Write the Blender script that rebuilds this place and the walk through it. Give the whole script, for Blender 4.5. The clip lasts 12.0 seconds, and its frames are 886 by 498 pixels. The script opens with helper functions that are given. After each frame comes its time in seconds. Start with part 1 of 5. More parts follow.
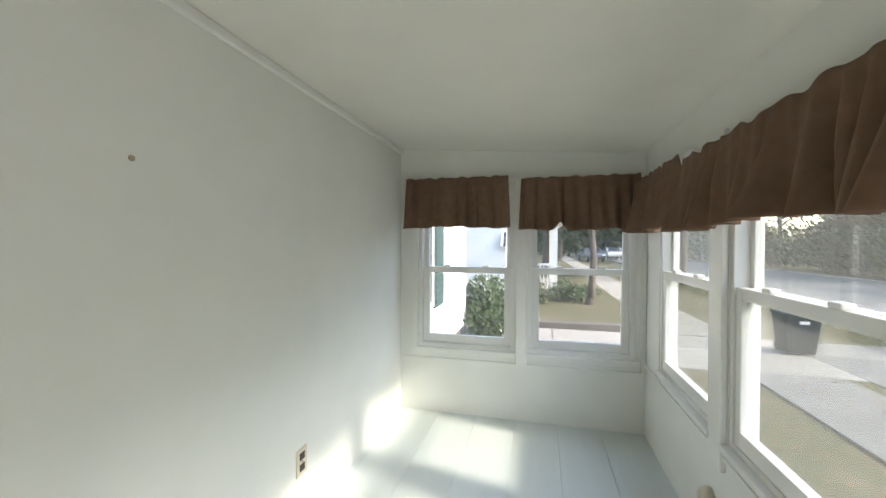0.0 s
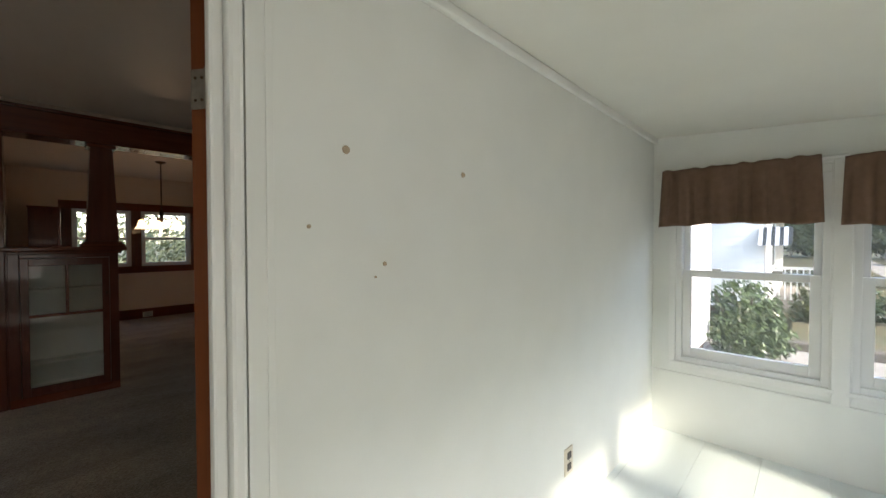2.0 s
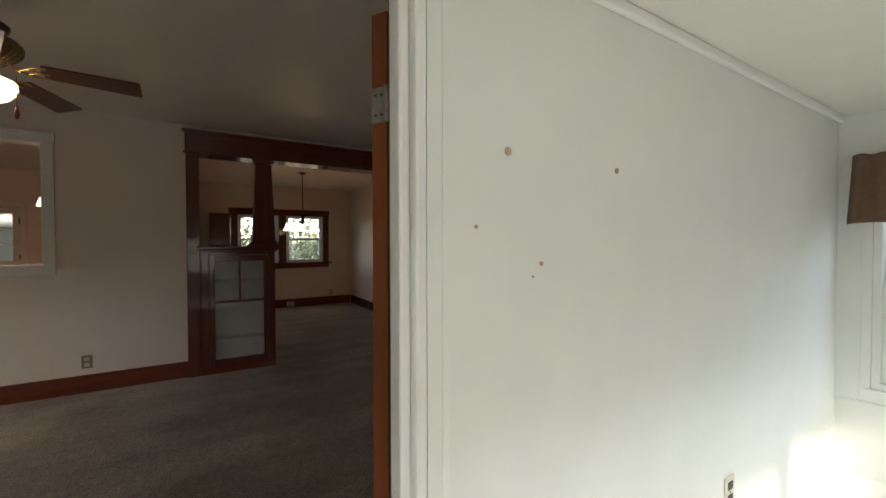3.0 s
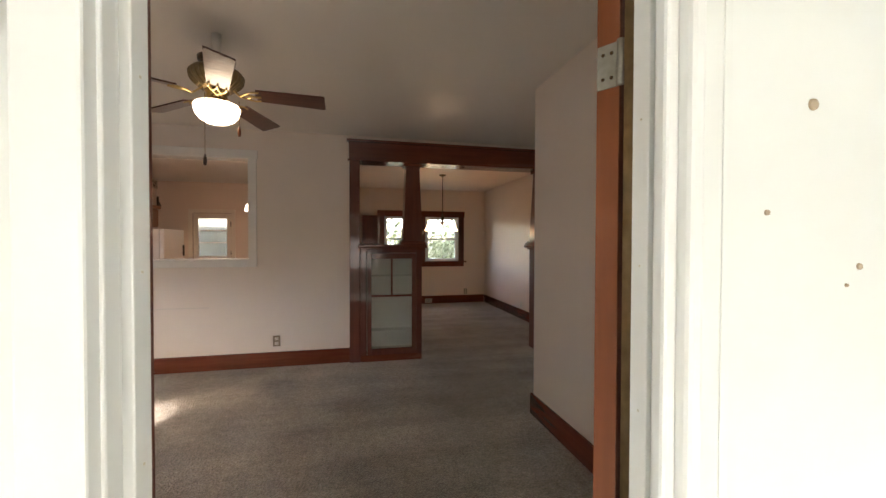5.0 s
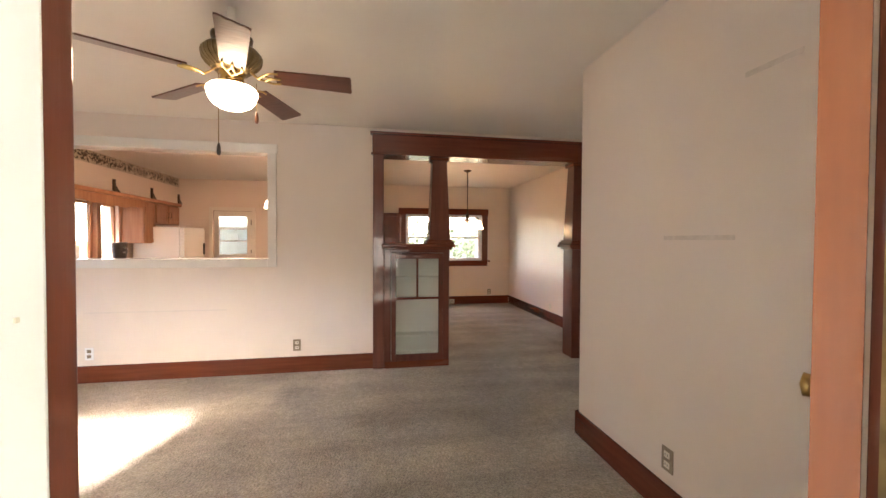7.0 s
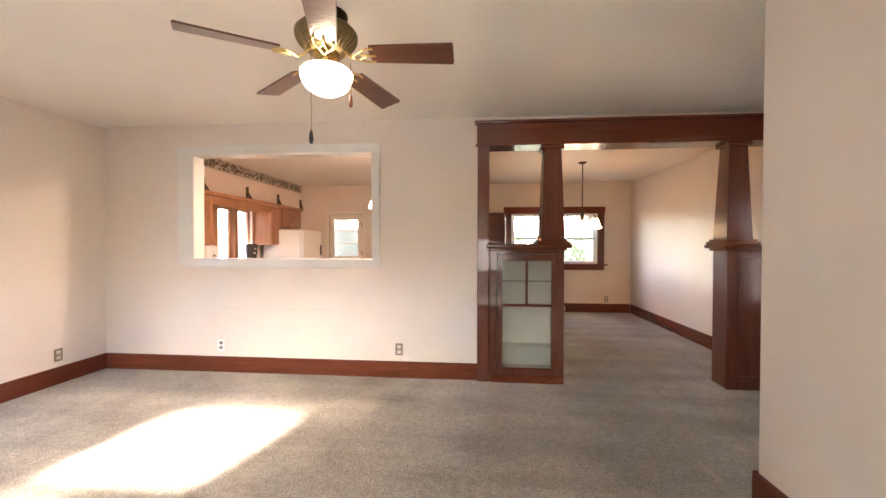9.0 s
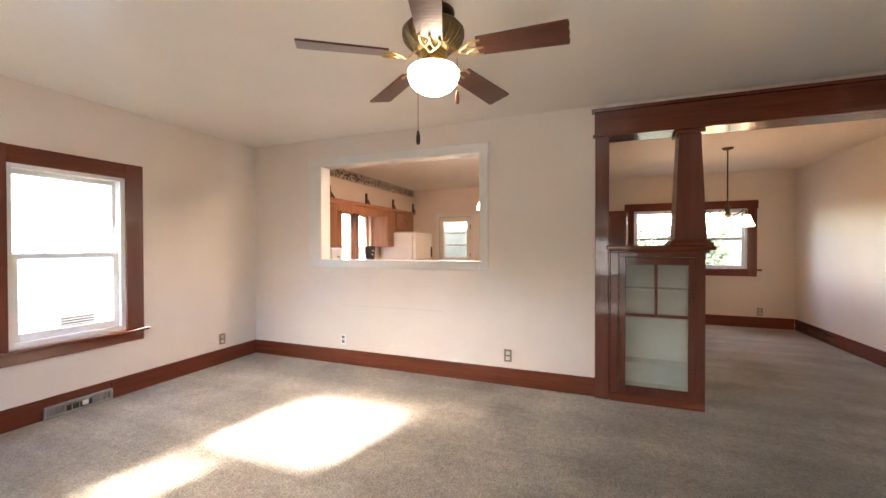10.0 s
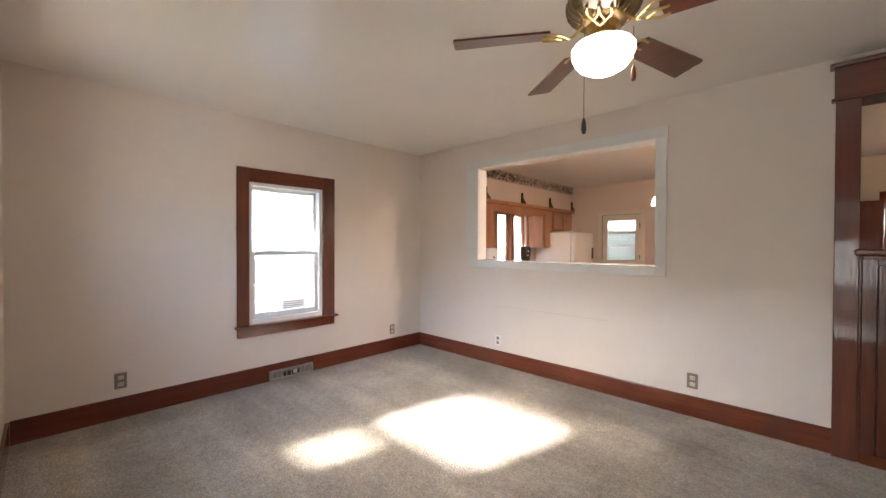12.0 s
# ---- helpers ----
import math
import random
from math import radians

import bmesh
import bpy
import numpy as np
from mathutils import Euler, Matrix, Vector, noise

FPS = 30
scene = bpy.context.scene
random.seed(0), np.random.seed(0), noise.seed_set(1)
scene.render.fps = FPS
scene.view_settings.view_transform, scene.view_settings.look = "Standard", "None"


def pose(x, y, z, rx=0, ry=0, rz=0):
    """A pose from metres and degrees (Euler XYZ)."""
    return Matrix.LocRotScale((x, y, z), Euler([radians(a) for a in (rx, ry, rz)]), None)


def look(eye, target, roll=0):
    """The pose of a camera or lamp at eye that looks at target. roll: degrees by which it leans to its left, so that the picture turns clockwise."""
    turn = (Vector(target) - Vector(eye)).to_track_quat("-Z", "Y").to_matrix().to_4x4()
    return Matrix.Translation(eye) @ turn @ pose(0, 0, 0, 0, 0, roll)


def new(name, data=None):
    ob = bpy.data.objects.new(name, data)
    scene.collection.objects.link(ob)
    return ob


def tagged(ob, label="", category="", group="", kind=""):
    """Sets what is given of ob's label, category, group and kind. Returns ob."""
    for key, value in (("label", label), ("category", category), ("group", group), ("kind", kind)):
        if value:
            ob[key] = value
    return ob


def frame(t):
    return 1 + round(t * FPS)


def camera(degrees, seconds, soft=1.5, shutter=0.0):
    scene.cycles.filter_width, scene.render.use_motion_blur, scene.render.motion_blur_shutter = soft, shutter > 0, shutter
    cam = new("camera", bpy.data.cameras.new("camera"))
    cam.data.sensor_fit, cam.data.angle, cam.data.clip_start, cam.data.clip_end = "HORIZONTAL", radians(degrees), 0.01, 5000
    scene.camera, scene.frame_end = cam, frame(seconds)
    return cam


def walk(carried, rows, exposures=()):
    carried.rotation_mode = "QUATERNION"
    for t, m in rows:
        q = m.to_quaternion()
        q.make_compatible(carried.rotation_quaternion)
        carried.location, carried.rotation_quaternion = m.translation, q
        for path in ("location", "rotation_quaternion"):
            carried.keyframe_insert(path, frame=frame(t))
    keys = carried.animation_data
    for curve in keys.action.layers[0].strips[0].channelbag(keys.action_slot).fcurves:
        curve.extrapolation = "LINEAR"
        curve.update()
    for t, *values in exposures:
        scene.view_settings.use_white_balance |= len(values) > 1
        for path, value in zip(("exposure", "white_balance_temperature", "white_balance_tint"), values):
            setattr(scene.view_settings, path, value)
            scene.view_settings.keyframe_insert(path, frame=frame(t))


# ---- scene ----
cam = camera(98.0, 12.0)
PATH = [
    (0, (0.453, -0.94, 1.301), (2.391, -0.448, 1.272), 0.1),
    (0.5, (0.434, -0.894, 1.305), (2.302, -0.182, 1.274), 0.1),
    (1, (0.404, -0.827, 1.31), (2.163, 0.125, 1.278), -0.0),
    (1.5, (0.37, -0.767, 1.31), (1.978, 0.421, 1.28), -0.1),
    (2, (0.328, -0.703, 1.315), (1.773, 0.679, 1.276), -0.1),
    (2.5, (0.278, -0.67, 1.315), (1.517, 0.9, 1.276), -0.1),
    (3, (0.221, -0.63, 1.314), (1.256, 1.081, 1.277), -0.1),
    (3.5, (0.168, -0.604, 1.309), (0.993, 1.218, 1.28), 0.1),
    (3.7, (0.158, -0.589, 1.309), (0.901, 1.267, 1.28), 0.2),
    (5.3, (0.056, -0.398, 1.298), (0.483, 1.556, 1.261), 0.2),
    (5.5, (0.032, -0.381, 1.311), (0.46, 1.573, 1.269), 0.3),
    (6, (0.04, -0.315, 1.298), (0.444, 1.643, 1.261), 0.2),
    (6.5, (0.037, -0.242, 1.311), (0.418, 1.721, 1.268), 0.3),
    (6.7, (0.033, -0.195, 1.311), (0.409, 1.769, 1.267), 0.3),
    (8.3, (0.065, 0.114, 1.27), (0.143, 2.112, 1.247), 0.1),
    (8.5, (0.036, 0.178, 1.284), (0.055, 2.177, 1.253), 0.1),
    (9, (0.025, 0.246, 1.28), (-0.151, 2.238, 1.251), 0.1),
    (9.5, (0.002, 0.322, 1.284), (-0.415, 2.278, 1.255), 0.0),
    (10, (0.001, 0.36, 1.281), (-0.719, 2.226, 1.261), -0.1),
    (10.5, (-0.013, 0.388, 1.284), (-1.0, 2.127, 1.267), 0.0),
    (11, (-0.042, 0.424, 1.287), (-1.231, 2.032, 1.272), 0.0),
    (11.5, (-0.056, 0.442, 1.291), (-1.37, 1.95, 1.271), 0.1),
    (12, (-0.066, 0.45, 1.293), (-1.451, 1.893, 1.271), 0.2),
]
EXPOSURES = [(0, 2.66, 7000, 15), (2.0, 2.74, 7100, 16), (2.7, 2.88, 7200, 16), (3.7, 3.35, 7150, 17), (5.3, 4.38, 7150, 19), (6.5, 5.08, 7500, 20),
             (8.3, 5.76, 7150, 19), (10, 5.35, 6850, 17), (11, 5.06, 6600, 15), (12, 4.98, 6450, 14)]
walk(cam, [(t, look(eye, target, roll)) for t, eye, target, roll in PATH], EXPOSURES)

# ---- world, sun, exposure ----
SUN_FROM = Vector((-0.21, -1.0, 0.72)).normalized()
world = bpy.data.worlds.new("world")
scene.world = world
world.use_nodes = True
sky = world.node_tree.nodes.new("ShaderNodeTexSky")
sky.sky_type, sky.sun_disc = "NISHITA", False
sky.sun_elevation = math.asin(SUN_FROM.z)
sky.sun_rotation = math.atan2(SUN_FROM.x, SUN_FROM.y)
world.node_tree.links.new(sky.outputs[0], world.node_tree.nodes["Background"].inputs[0])
world.node_tree.nodes["Background"].inputs[1].default_value = 0.19
sun = new("sun", bpy.data.lights.new("sun", "SUN"))
sun.data.energy, sun.data.angle, sun.data.color = 1.5, radians(4.8), (1.0, 0.96, 0.91)
sun.matrix_world = look(SUN_FROM * 20, (0, 0, 0))
# area lamp added in three porch front windows, standing in for sky light
sky_fill = new("porch_window_daylight", bpy.data.lights.new("porch_window_daylight", "AREA"))
sky_fill.data.shape, sky_fill.data.size, sky_fill.data.size_y = "RECTANGLE", 2.24, 0.72
sky_fill.data.energy, sky_fill.data.color = 1.0, (1.0, 0.985, 0.94)
sky_fill.matrix_world = pose(0.04, -1.585, 1.02, rx=90)


# ---- materials ----
def material(name, base, second=None, scale=8.0, rough=0.5, bump=0.0, bump_scale=60.0, metal=0.0,
             stretch=(1, 1, 1), coat=0.0, rough_var=0.0, detail=6.0, per_object=0.0, spec=0.5):
    m = bpy.data.materials.new(name)
    m.use_nodes = True
    nt = m.node_tree
    b = nt.nodes["Principled BSDF"]
    b.inputs["Roughness"].default_value = rough
    b.inputs["Metallic"].default_value = metal
    b.inputs["Coat Weight"].default_value = coat
    b.inputs["Coat Roughness"].default_value = 0.06
    b.inputs["Specular IOR Level"].default_value = spec
    second = second or tuple(c * 0.86 for c in base)
    co = nt.nodes.new("ShaderNodeTexCoord")
    mp = nt.nodes.new("ShaderNodeMapping")
    mp.inputs["Scale"].default_value = stretch
    nt.links.new(co.outputs["Object"], mp.inputs[0])
    n1 = nt.nodes.new("ShaderNodeTexNoise")
    n1.inputs["Scale"].default_value, n1.inputs["Detail"].default_value = scale, detail
    n2 = nt.nodes.new("ShaderNodeTexNoise")
    n2.inputs["Scale"].default_value, n2.inputs["Detail"].default_value = scale * 0.17, 3.0
    nt.links.new(mp.outputs[0], n1.inputs[0])
    nt.links.new(mp.outputs[0], n2.inputs[0])
    add = nt.nodes.new("ShaderNodeMath")
    add.operation = "MULTIPLY_ADD"
    add.inputs[1].default_value = 0.55
    half = nt.nodes.new("ShaderNodeMath")
    half.operation = "MULTIPLY"
    half.inputs[1].default_value = 0.45
    nt.links.new(n2.outputs[0], half.inputs[0])
    nt.links.new(n1.outputs[0], add.inputs[0])
    nt.links.new(half.outputs[0], add.inputs[2])
    ramp = nt.nodes.new("ShaderNodeValToRGB")
    ramp.color_ramp.elements[0].position, ramp.color_ramp.elements[1].position = 0.36, 0.64
    ramp.color_ramp.elements[0].color, ramp.color_ramp.elements[1].color = (*second, 1), (*base, 1)
    nt.links.new(add.outputs[0], ramp.inputs[0])
    out = ramp.outputs[0]
    if per_object:
        info = nt.nodes.new("ShaderNodeObjectInfo")
        mr = nt.nodes.new("ShaderNodeMapRange")
        mr.inputs[3].default_value, mr.inputs[4].default_value = 1 - per_object, 1 + per_object
        hsv = nt.nodes.new("ShaderNodeHueSaturation")
        nt.links.new(info.outputs["Random"], mr.inputs[0])
        nt.links.new(mr.outputs[0], hsv.inputs["Value"])
        nt.links.new(out, hsv.inputs["Color"])
        out = hsv.outputs[0]
    nt.links.new(out, b.inputs["Base Color"])
    if rough_var:
        r = nt.nodes.new("ShaderNodeMapRange")
        r.inputs[3].default_value, r.inputs[4].default_value = max(rough - rough_var, 0.02), rough + rough_var
        nt.links.new(n2.outputs[0], r.inputs[0])
        nt.links.new(r.outputs[0], b.inputs["Roughness"])
    if bump:
        n3 = nt.nodes.new("ShaderNodeTexNoise")
        n3.inputs["Scale"].default_value, n3.inputs["Detail"].default_value = bump_scale, 4.0
        nt.links.new(mp.outputs[0], n3.inputs[0])
        bp = nt.nodes.new("ShaderNodeBump")
        bp.inputs["Strength"].default_value, bp.inputs["Distance"].default_value = min(bump, 1.0), 0.004
        nt.links.new(n3.outputs[0], bp.inputs["Height"])
        nt.links.new(bp.outputs[0], b.inputs["Normal"])
        nt.links.new(bp.outputs[0], b.inputs["Coat Normal"])
    return m


def wood(name, base, dark, along, rough=0.25, coat=0.6, scale=9.0):
    s = {"x": (0.12, 1.6, 1.6), "y": (1.6, 0.12, 1.6), "z": (1.6, 1.6, 0.12)}[along]
    return material(name, base, dark, scale * 2.2, rough, 0.22, 60, stretch=s, coat=coat, rough_var=0.08, detail=8, per_object=0.08, spec=0.25)


def emitter(name, colour, strength, base=(0.9, 0.88, 0.84)):
    m = material(name, base, rough=0.3)
    b = m.node_tree.nodes["Principled BSDF"]
    b.inputs["Emission Color"].default_value = (*colour, 1)
    b.inputs["Emission Strength"].default_value = strength
    return m


def carpet(name):
    """Cut pile: fine tufts, soft worn patches, and long brushed streaks."""
    m = bpy.data.materials.new(name)
    m.use_nodes = True
    nt = m.node_tree
    b = nt.nodes["Principled BSDF"]
    b.inputs["Roughness"].default_value, b.inputs["Specular IOR Level"].default_value = 1.0, 0.0
    b.inputs["Sheen Weight"].default_value, b.inputs["Sheen Roughness"].default_value = 0.25, 0.5
    co = nt.nodes.new("ShaderNodeTexCoord")

    def noise(scale, detail, stretch=(1, 1, 1), turn=0.0):
        mp = nt.nodes.new("ShaderNodeMapping")
        mp.inputs["Scale"].default_value = stretch
        mp.inputs["Rotation"].default_value = (0, 0, radians(turn))
        n = nt.nodes.new("ShaderNodeTexNoise")
        n.inputs["Scale"].default_value, n.inputs["Detail"].default_value = scale, detail
        nt.links.new(co.outputs["Object"], mp.inputs[0])
        nt.links.new(mp.outputs[0], n.inputs[0])
        return n.outputs[0]

    def scaled(socket, lo, hi, a=0.3, z=0.7):
        r = nt.nodes.new("ShaderNodeMapRange")
        r.inputs[1].default_value, r.inputs[2].default_value = a, z
        r.inputs[3].default_value, r.inputs[4].default_value = lo, hi
        nt.links.new(socket, r.inputs[0])
        return r.outputs[0]

    def times(p, q):
        n = nt.nodes.new("ShaderNodeMath")
        n.operation = "MULTIPLY"
        nt.links.new(p, n.inputs[0])
        nt.links.new(q, n.inputs[1])
        return n.outputs[0]

    tuft, speck = noise(75, 3), noise(24, 5)
    k = times(scaled(tuft, 0.70, 1.30), scaled(speck, 0.84, 1.16))
    k = times(k, scaled(noise(1.4, 5), 0.72, 1.20))
    k = times(k, scaled(noise(1.5, 2, (0.20, 2.6, 1), 5), 0.87, 1.10, 0.38, 0.62))
    k = times(k, scaled(noise(5.0, 6), 0.93, 1.07, 0.38, 0.62))
    sep = nt.nodes.new("ShaderNodeSeparateXYZ")
    nt.links.new(co.outputs["Object"], sep.inputs[0])

    def plus(p, kx, c):
        n = nt.nodes.new("ShaderNodeMath")
        n.operation = "MULTIPLY_ADD"
        n.inputs[1].default_value = kx
        nt.links.new(p, n.inputs[0])
        if isinstance(c, float):
            n.inputs[2].default_value = c
        else:
            nt.links.new(c, n.inputs[2])
        return n.outputs[0]

    # signed distance from the track's middle line, made uneven
    away = plus(sep.outputs[0], 0.937, plus(sep.outputs[1], -0.348, plus(noise(1.1, 4), 1.1, -2.34)))
    size = nt.nodes.new("ShaderNodeMath")
    size.operation = "ABSOLUTE"
    nt.links.new(away, size.inputs[0])
    k = times(k, scaled(size.outputs[0], 0.70, 1.04, 0.15, 1.25))
    mix = nt.nodes.new("ShaderNodeMix")
    mix.data_type, mix.blend_type = "RGBA", "MULTIPLY"
    mix.inputs[0].default_value = 1.0
    mix.inputs[6].default_value = (0.358, 0.313, 0.248, 1)
    nt.links.new(k, mix.inputs[7])
    nt.links.new(mix.outputs[2], b.inputs["Base Color"])
    bp = nt.nodes.new("ShaderNodeBump")
    bp.inputs["Strength"].default_value, bp.inputs["Distance"].default_value = 1.0, 0.014
    nt.links.new(tuft, bp.inputs["Height"])
    nt.links.new(bp.outputs[0], b.inputs["Normal"])
    return m


def glass_material(name, tint=(1, 1, 1), gloss=1.0, dust=0.0):
    m = bpy.data.materials.new(name)
    m.use_nodes = True
    nt = m.node_tree
    nt.nodes.remove(nt.nodes["Principled BSDF"])
    tr, gl = nt.nodes.new("ShaderNodeBsdfTransparent"), nt.nodes.new("ShaderNodeBsdfGlossy")
    tr.inputs[0].default_value = (*tint, 1)
    gl.inputs["Roughness"].default_value = 0.02
    fr, mul, mix = nt.nodes.new("ShaderNodeLayerWeight"), nt.nodes.new("ShaderNodeMath"), nt.nodes.new("ShaderNodeMixShader")
    fr.inputs[0].default_value = 0.5
    mul.operation, mul.inputs[1].default_value = "POWER", 5.0
    ma = nt.nodes.new("ShaderNodeMath")
    ma.operation, ma.inputs[1].default_value, ma.inputs[2].default_value = "MULTIPLY_ADD", 0.6 * gloss, 0.03 * gloss
    nt.links.new(fr.outputs["Facing"], mul.inputs[0])
    nt.links.new(mul.outputs[0], ma.inputs[0])
    nt.links.new(ma.outputs[0], mix.inputs[0])
    nt.links.new(tr.outputs[0], mix.inputs[1])
    nt.links.new(gl.outputs[0], mix.inputs[2])
    out = mix.outputs[0]
    if dust:
        di, grime, amount, film = nt.nodes.new("ShaderNodeBsdfTranslucent"), nt.nodes.new("ShaderNodeTexNoise"), nt.nodes.new("ShaderNodeMapRange"), nt.nodes.new("ShaderNodeMixShader")
        di.inputs[0].default_value = (0.75, 0.76, 0.72, 1)
        grime.inputs["Scale"].default_value = 7.0
        amount.inputs[3].default_value, amount.inputs[4].default_value = dust * 0.6, dust * 1.4
        nt.links.new(grime.outputs[0], amount.inputs[0])
        nt.links.new(amount.outputs[0], film.inputs[0])
        nt.links.new(out, film.inputs[1])
        nt.links.new(di.outputs[0], film.inputs[2])
        out = film.outputs[0]
    nt.links.new(out, nt.nodes["Material Output"].inputs[0])
    return m


PORCH_WALL = material("porch_white_paint", (0.80, 0.81, 0.77), (0.76, 0.77, 0.73), 5, 0.55, 0.10, 45, rough_var=0.08)
PORCH_TRIM = material("porch_trim_gloss_paint", (0.82, 0.82, 0.79), (0.77, 0.77, 0.74), 7, 0.32, 0.08, 60, rough_var=0.08)
PORCH_CEIL = material("porch_ceiling_paint", (0.76, 0.75, 0.69), (0.72, 0.71, 0.65), 4, 0.6, 0.08, 40)
PORCH_FLOOR = material("painted_floor_boards", (0.68, 0.73, 0.71), (0.65, 0.70, 0.68), 9, 0.30, 0.15, 60, stretch=(0.25, 2, 1), rough_var=0.1, per_object=0.03)
WALL = material("cream_wall_paint", (0.76, 0.672, 0.588), (0.725, 0.637, 0.553), 2.2, 0.55, 0.10, 55, rough_var=0.06)
ROOM2 = material("peach_wall_paint", (0.75, 0.62, 0.515), (0.715, 0.585, 0.48), 2.2, 0.55, 0.10, 55)
CEIL = material("ceiling_paint", (0.79, 0.74, 0.67), (0.75, 0.70, 0.63), 1.6, 0.36, 0.14, 22, rough_var=0.08)
CREAM_TRIM = material("cream_trim_gloss", (0.80, 0.78, 0.73), (0.76, 0.74, 0.69), 5, 0.22, 0.05, 60, coat=0.3)
CARPET = carpet("grey_beige_carpet")
# WOODX is lighter and more orange: sun bounce on the far baseboard, in colour
WOODX = wood("mahogany_stain_x_sunlit", (0.19, 0.052, 0.025), (0.125, 0.031, 0.016), "x")
WOODY = wood("mahogany_stain_y", (0.17, 0.042, 0.022), (0.11, 0.026, 0.014), "y")
WOODZ = wood("mahogany_stain_z", (0.155, 0.040, 0.021), (0.10, 0.025, 0.013), "z", rough=0.42, coat=1.0)
DOORWOOD = wood("orange_door_wood", (0.225, 0.064, 0.021), (0.16, 0.043, 0.014), "z", rough=0.4, coat=0.3)
OAK = wood("oak_cabinet", (0.38, 0.175, 0.085), (0.27, 0.11, 0.052), "z", rough=0.55, coat=0.0)
BLADE = wood("walnut_blade", (0.125, 0.042, 0.024), (0.075, 0.025, 0.014), "x", rough=0.3, coat=0.7)
BLADE.node_tree.nodes["Principled BSDF"].inputs["Coat Roughness"].default_value = 0.28
FABRIC = material("brown_valance_fabric", (0.195, 0.118, 0.08), (0.15, 0.09, 0.06), 30, 0.85, 0.5, 500, detail=8, spec=0.2)
BRASS = material("antique_brass", (0.62, 0.42, 0.16), (0.36, 0.22, 0.08), 30, 0.28, metal=1.0, rough_var=0.1)
GILT = material("pale_gilt_brass", (0.80, 0.62, 0.30), (0.55, 0.40, 0.17), 40, 0.34, metal=1.0)
OLDBRASS = material("dull_olive_brass", (0.30, 0.22, 0.11), (0.17, 0.12, 0.06), 30, 0.38, metal=0.9)
BRONZE = material("dark_bronze", (0.11, 0.07, 0.035), (0.05, 0.03, 0.018), 30, 0.35, metal=0.9)
STEEL = material("worn_hinge_steel", (0.36, 0.33, 0.28), (0.22, 0.20, 0.17), 40, 0.5, metal=0.7)
VINYL = material("white_vinyl", (0.80, 0.80, 0.78), (0.77, 0.77, 0.75), 6, 0.35)
PLATE = material("taupe_cover_plate", (0.27, 0.21, 0.14), (0.22, 0.17, 0.11), 30, 0.4)
PLATE_W = material("ivory_cover_plate", (0.70, 0.64, 0.52), (0.64, 0.58, 0.46), 30, 0.4)
DARK = material("dark_brown_plastic", (0.04, 0.028, 0.02), (0.03, 0.02, 0.015), 30, 0.4)
SHELF_W = material("bookcase_white", (0.80, 0.80, 0.74), (0.75, 0.75, 0.69), 5, 0.5)
FRIDGE_W = material("fridge_enamel", (0.76, 0.70, 0.62), (0.73, 0.67, 0.59), 5, 0.3)
METAL_GREY = material("register_grey_metal", (0.46, 0.43, 0.39), (0.33, 0.31, 0.28), 30, 0.45, metal=0.4)
PLUG = material("tan_filler", (0.52, 0.42, 0.30), (0.36, 0.27, 0.18), 80, 0.8)
SCUFF = material("scuffed_plaster", (0.69, 0.62, 0.54), (0.58, 0.51, 0.44), 40, 0.8)
GLASS = glass_material("window_glass", (0.97, 0.985, 0.98))
GLASS_DUSTY = glass_material("dusty_window_glass", (0.76, 0.78, 0.75), dust=0.03)
GLASS_HAZY = glass_material("hazy_window_glass", (0.93, 0.94, 0.92), dust=0.03)
# tinted only to weaken the light that passes through
GLASS_DIM = glass_material("dimming_glass", (0.66, 0.66, 0.63))
GLASS_CAB = glass_material("bookcase_glass", (0.95, 0.96, 0.95))
GLOBE = emitter("lit_opal_glass", (1.0, 0.84, 0.62), 0.55)
SHADE = emitter("lit_frosted_shade", (1.0, 0.68, 0.38), 0.45)
KDOME = emitter("kitchen_fill_dome", (1.0, 0.81, 0.67), 7.0)
BULB = emitter("small_bulb", (1.0, 0.88, 0.7), 0.4)
GRASS = material("autumn_lawn", (0.075, 0.082, 0.042), (0.135, 0.112, 0.07), 16, 0.95, 0.8, 60, detail=9, spec=0.15)
CONCRETE = material("concrete_paving", (0.30, 0.275, 0.24), (0.235, 0.215, 0.185), 5, 0.85, 0.4, 60)
ASPHALT = material("old_asphalt", (0.20, 0.19, 0.175), (0.13, 0.122, 0.11), 8, 0.9, 0.5, 120)
STONE = material("kerb_stone", (0.14, 0.12, 0.10), (0.08, 0.07, 0.058), 9, 0.9, 0.6, 40)
SIDING = material("white_siding", (0.78, 0.78, 0.76), (0.73, 0.73, 0.71), 4, 0.5, 0.05, 50)
SHUTTER = material("dark_green_shutter", (0.05, 0.09, 0.085), (0.03, 0.06, 0.055), 20, 0.5)
BRICKF = material("dark_foundation", (0.12, 0.095, 0.08), (0.07, 0.055, 0.045), 14, 0.9, 0.6, 60)
ROOF = material("roof_shingle", (0.10, 0.09, 0.085), (0.06, 0.055, 0.05), 20, 0.9, 0.6, 60)
LEAF = material("holly_leaves", (0.085, 0.125, 0.045), (0.035, 0.06, 0.02), 12, 0.35)
LEAF2 = material("autumn_leaves", (0.095, 0.105, 0.035), (0.04, 0.06, 0.018), 3, 0.6)
LEAF3 = material("pale_hedge_leaves", (0.17, 0.19, 0.10), (0.09, 0.11, 0.05), 3, 0.6)
DRYLEAF = material("dry_leaves", (0.24, 0.15, 0.07), (0.13, 0.075, 0.035), 2, 0.8)
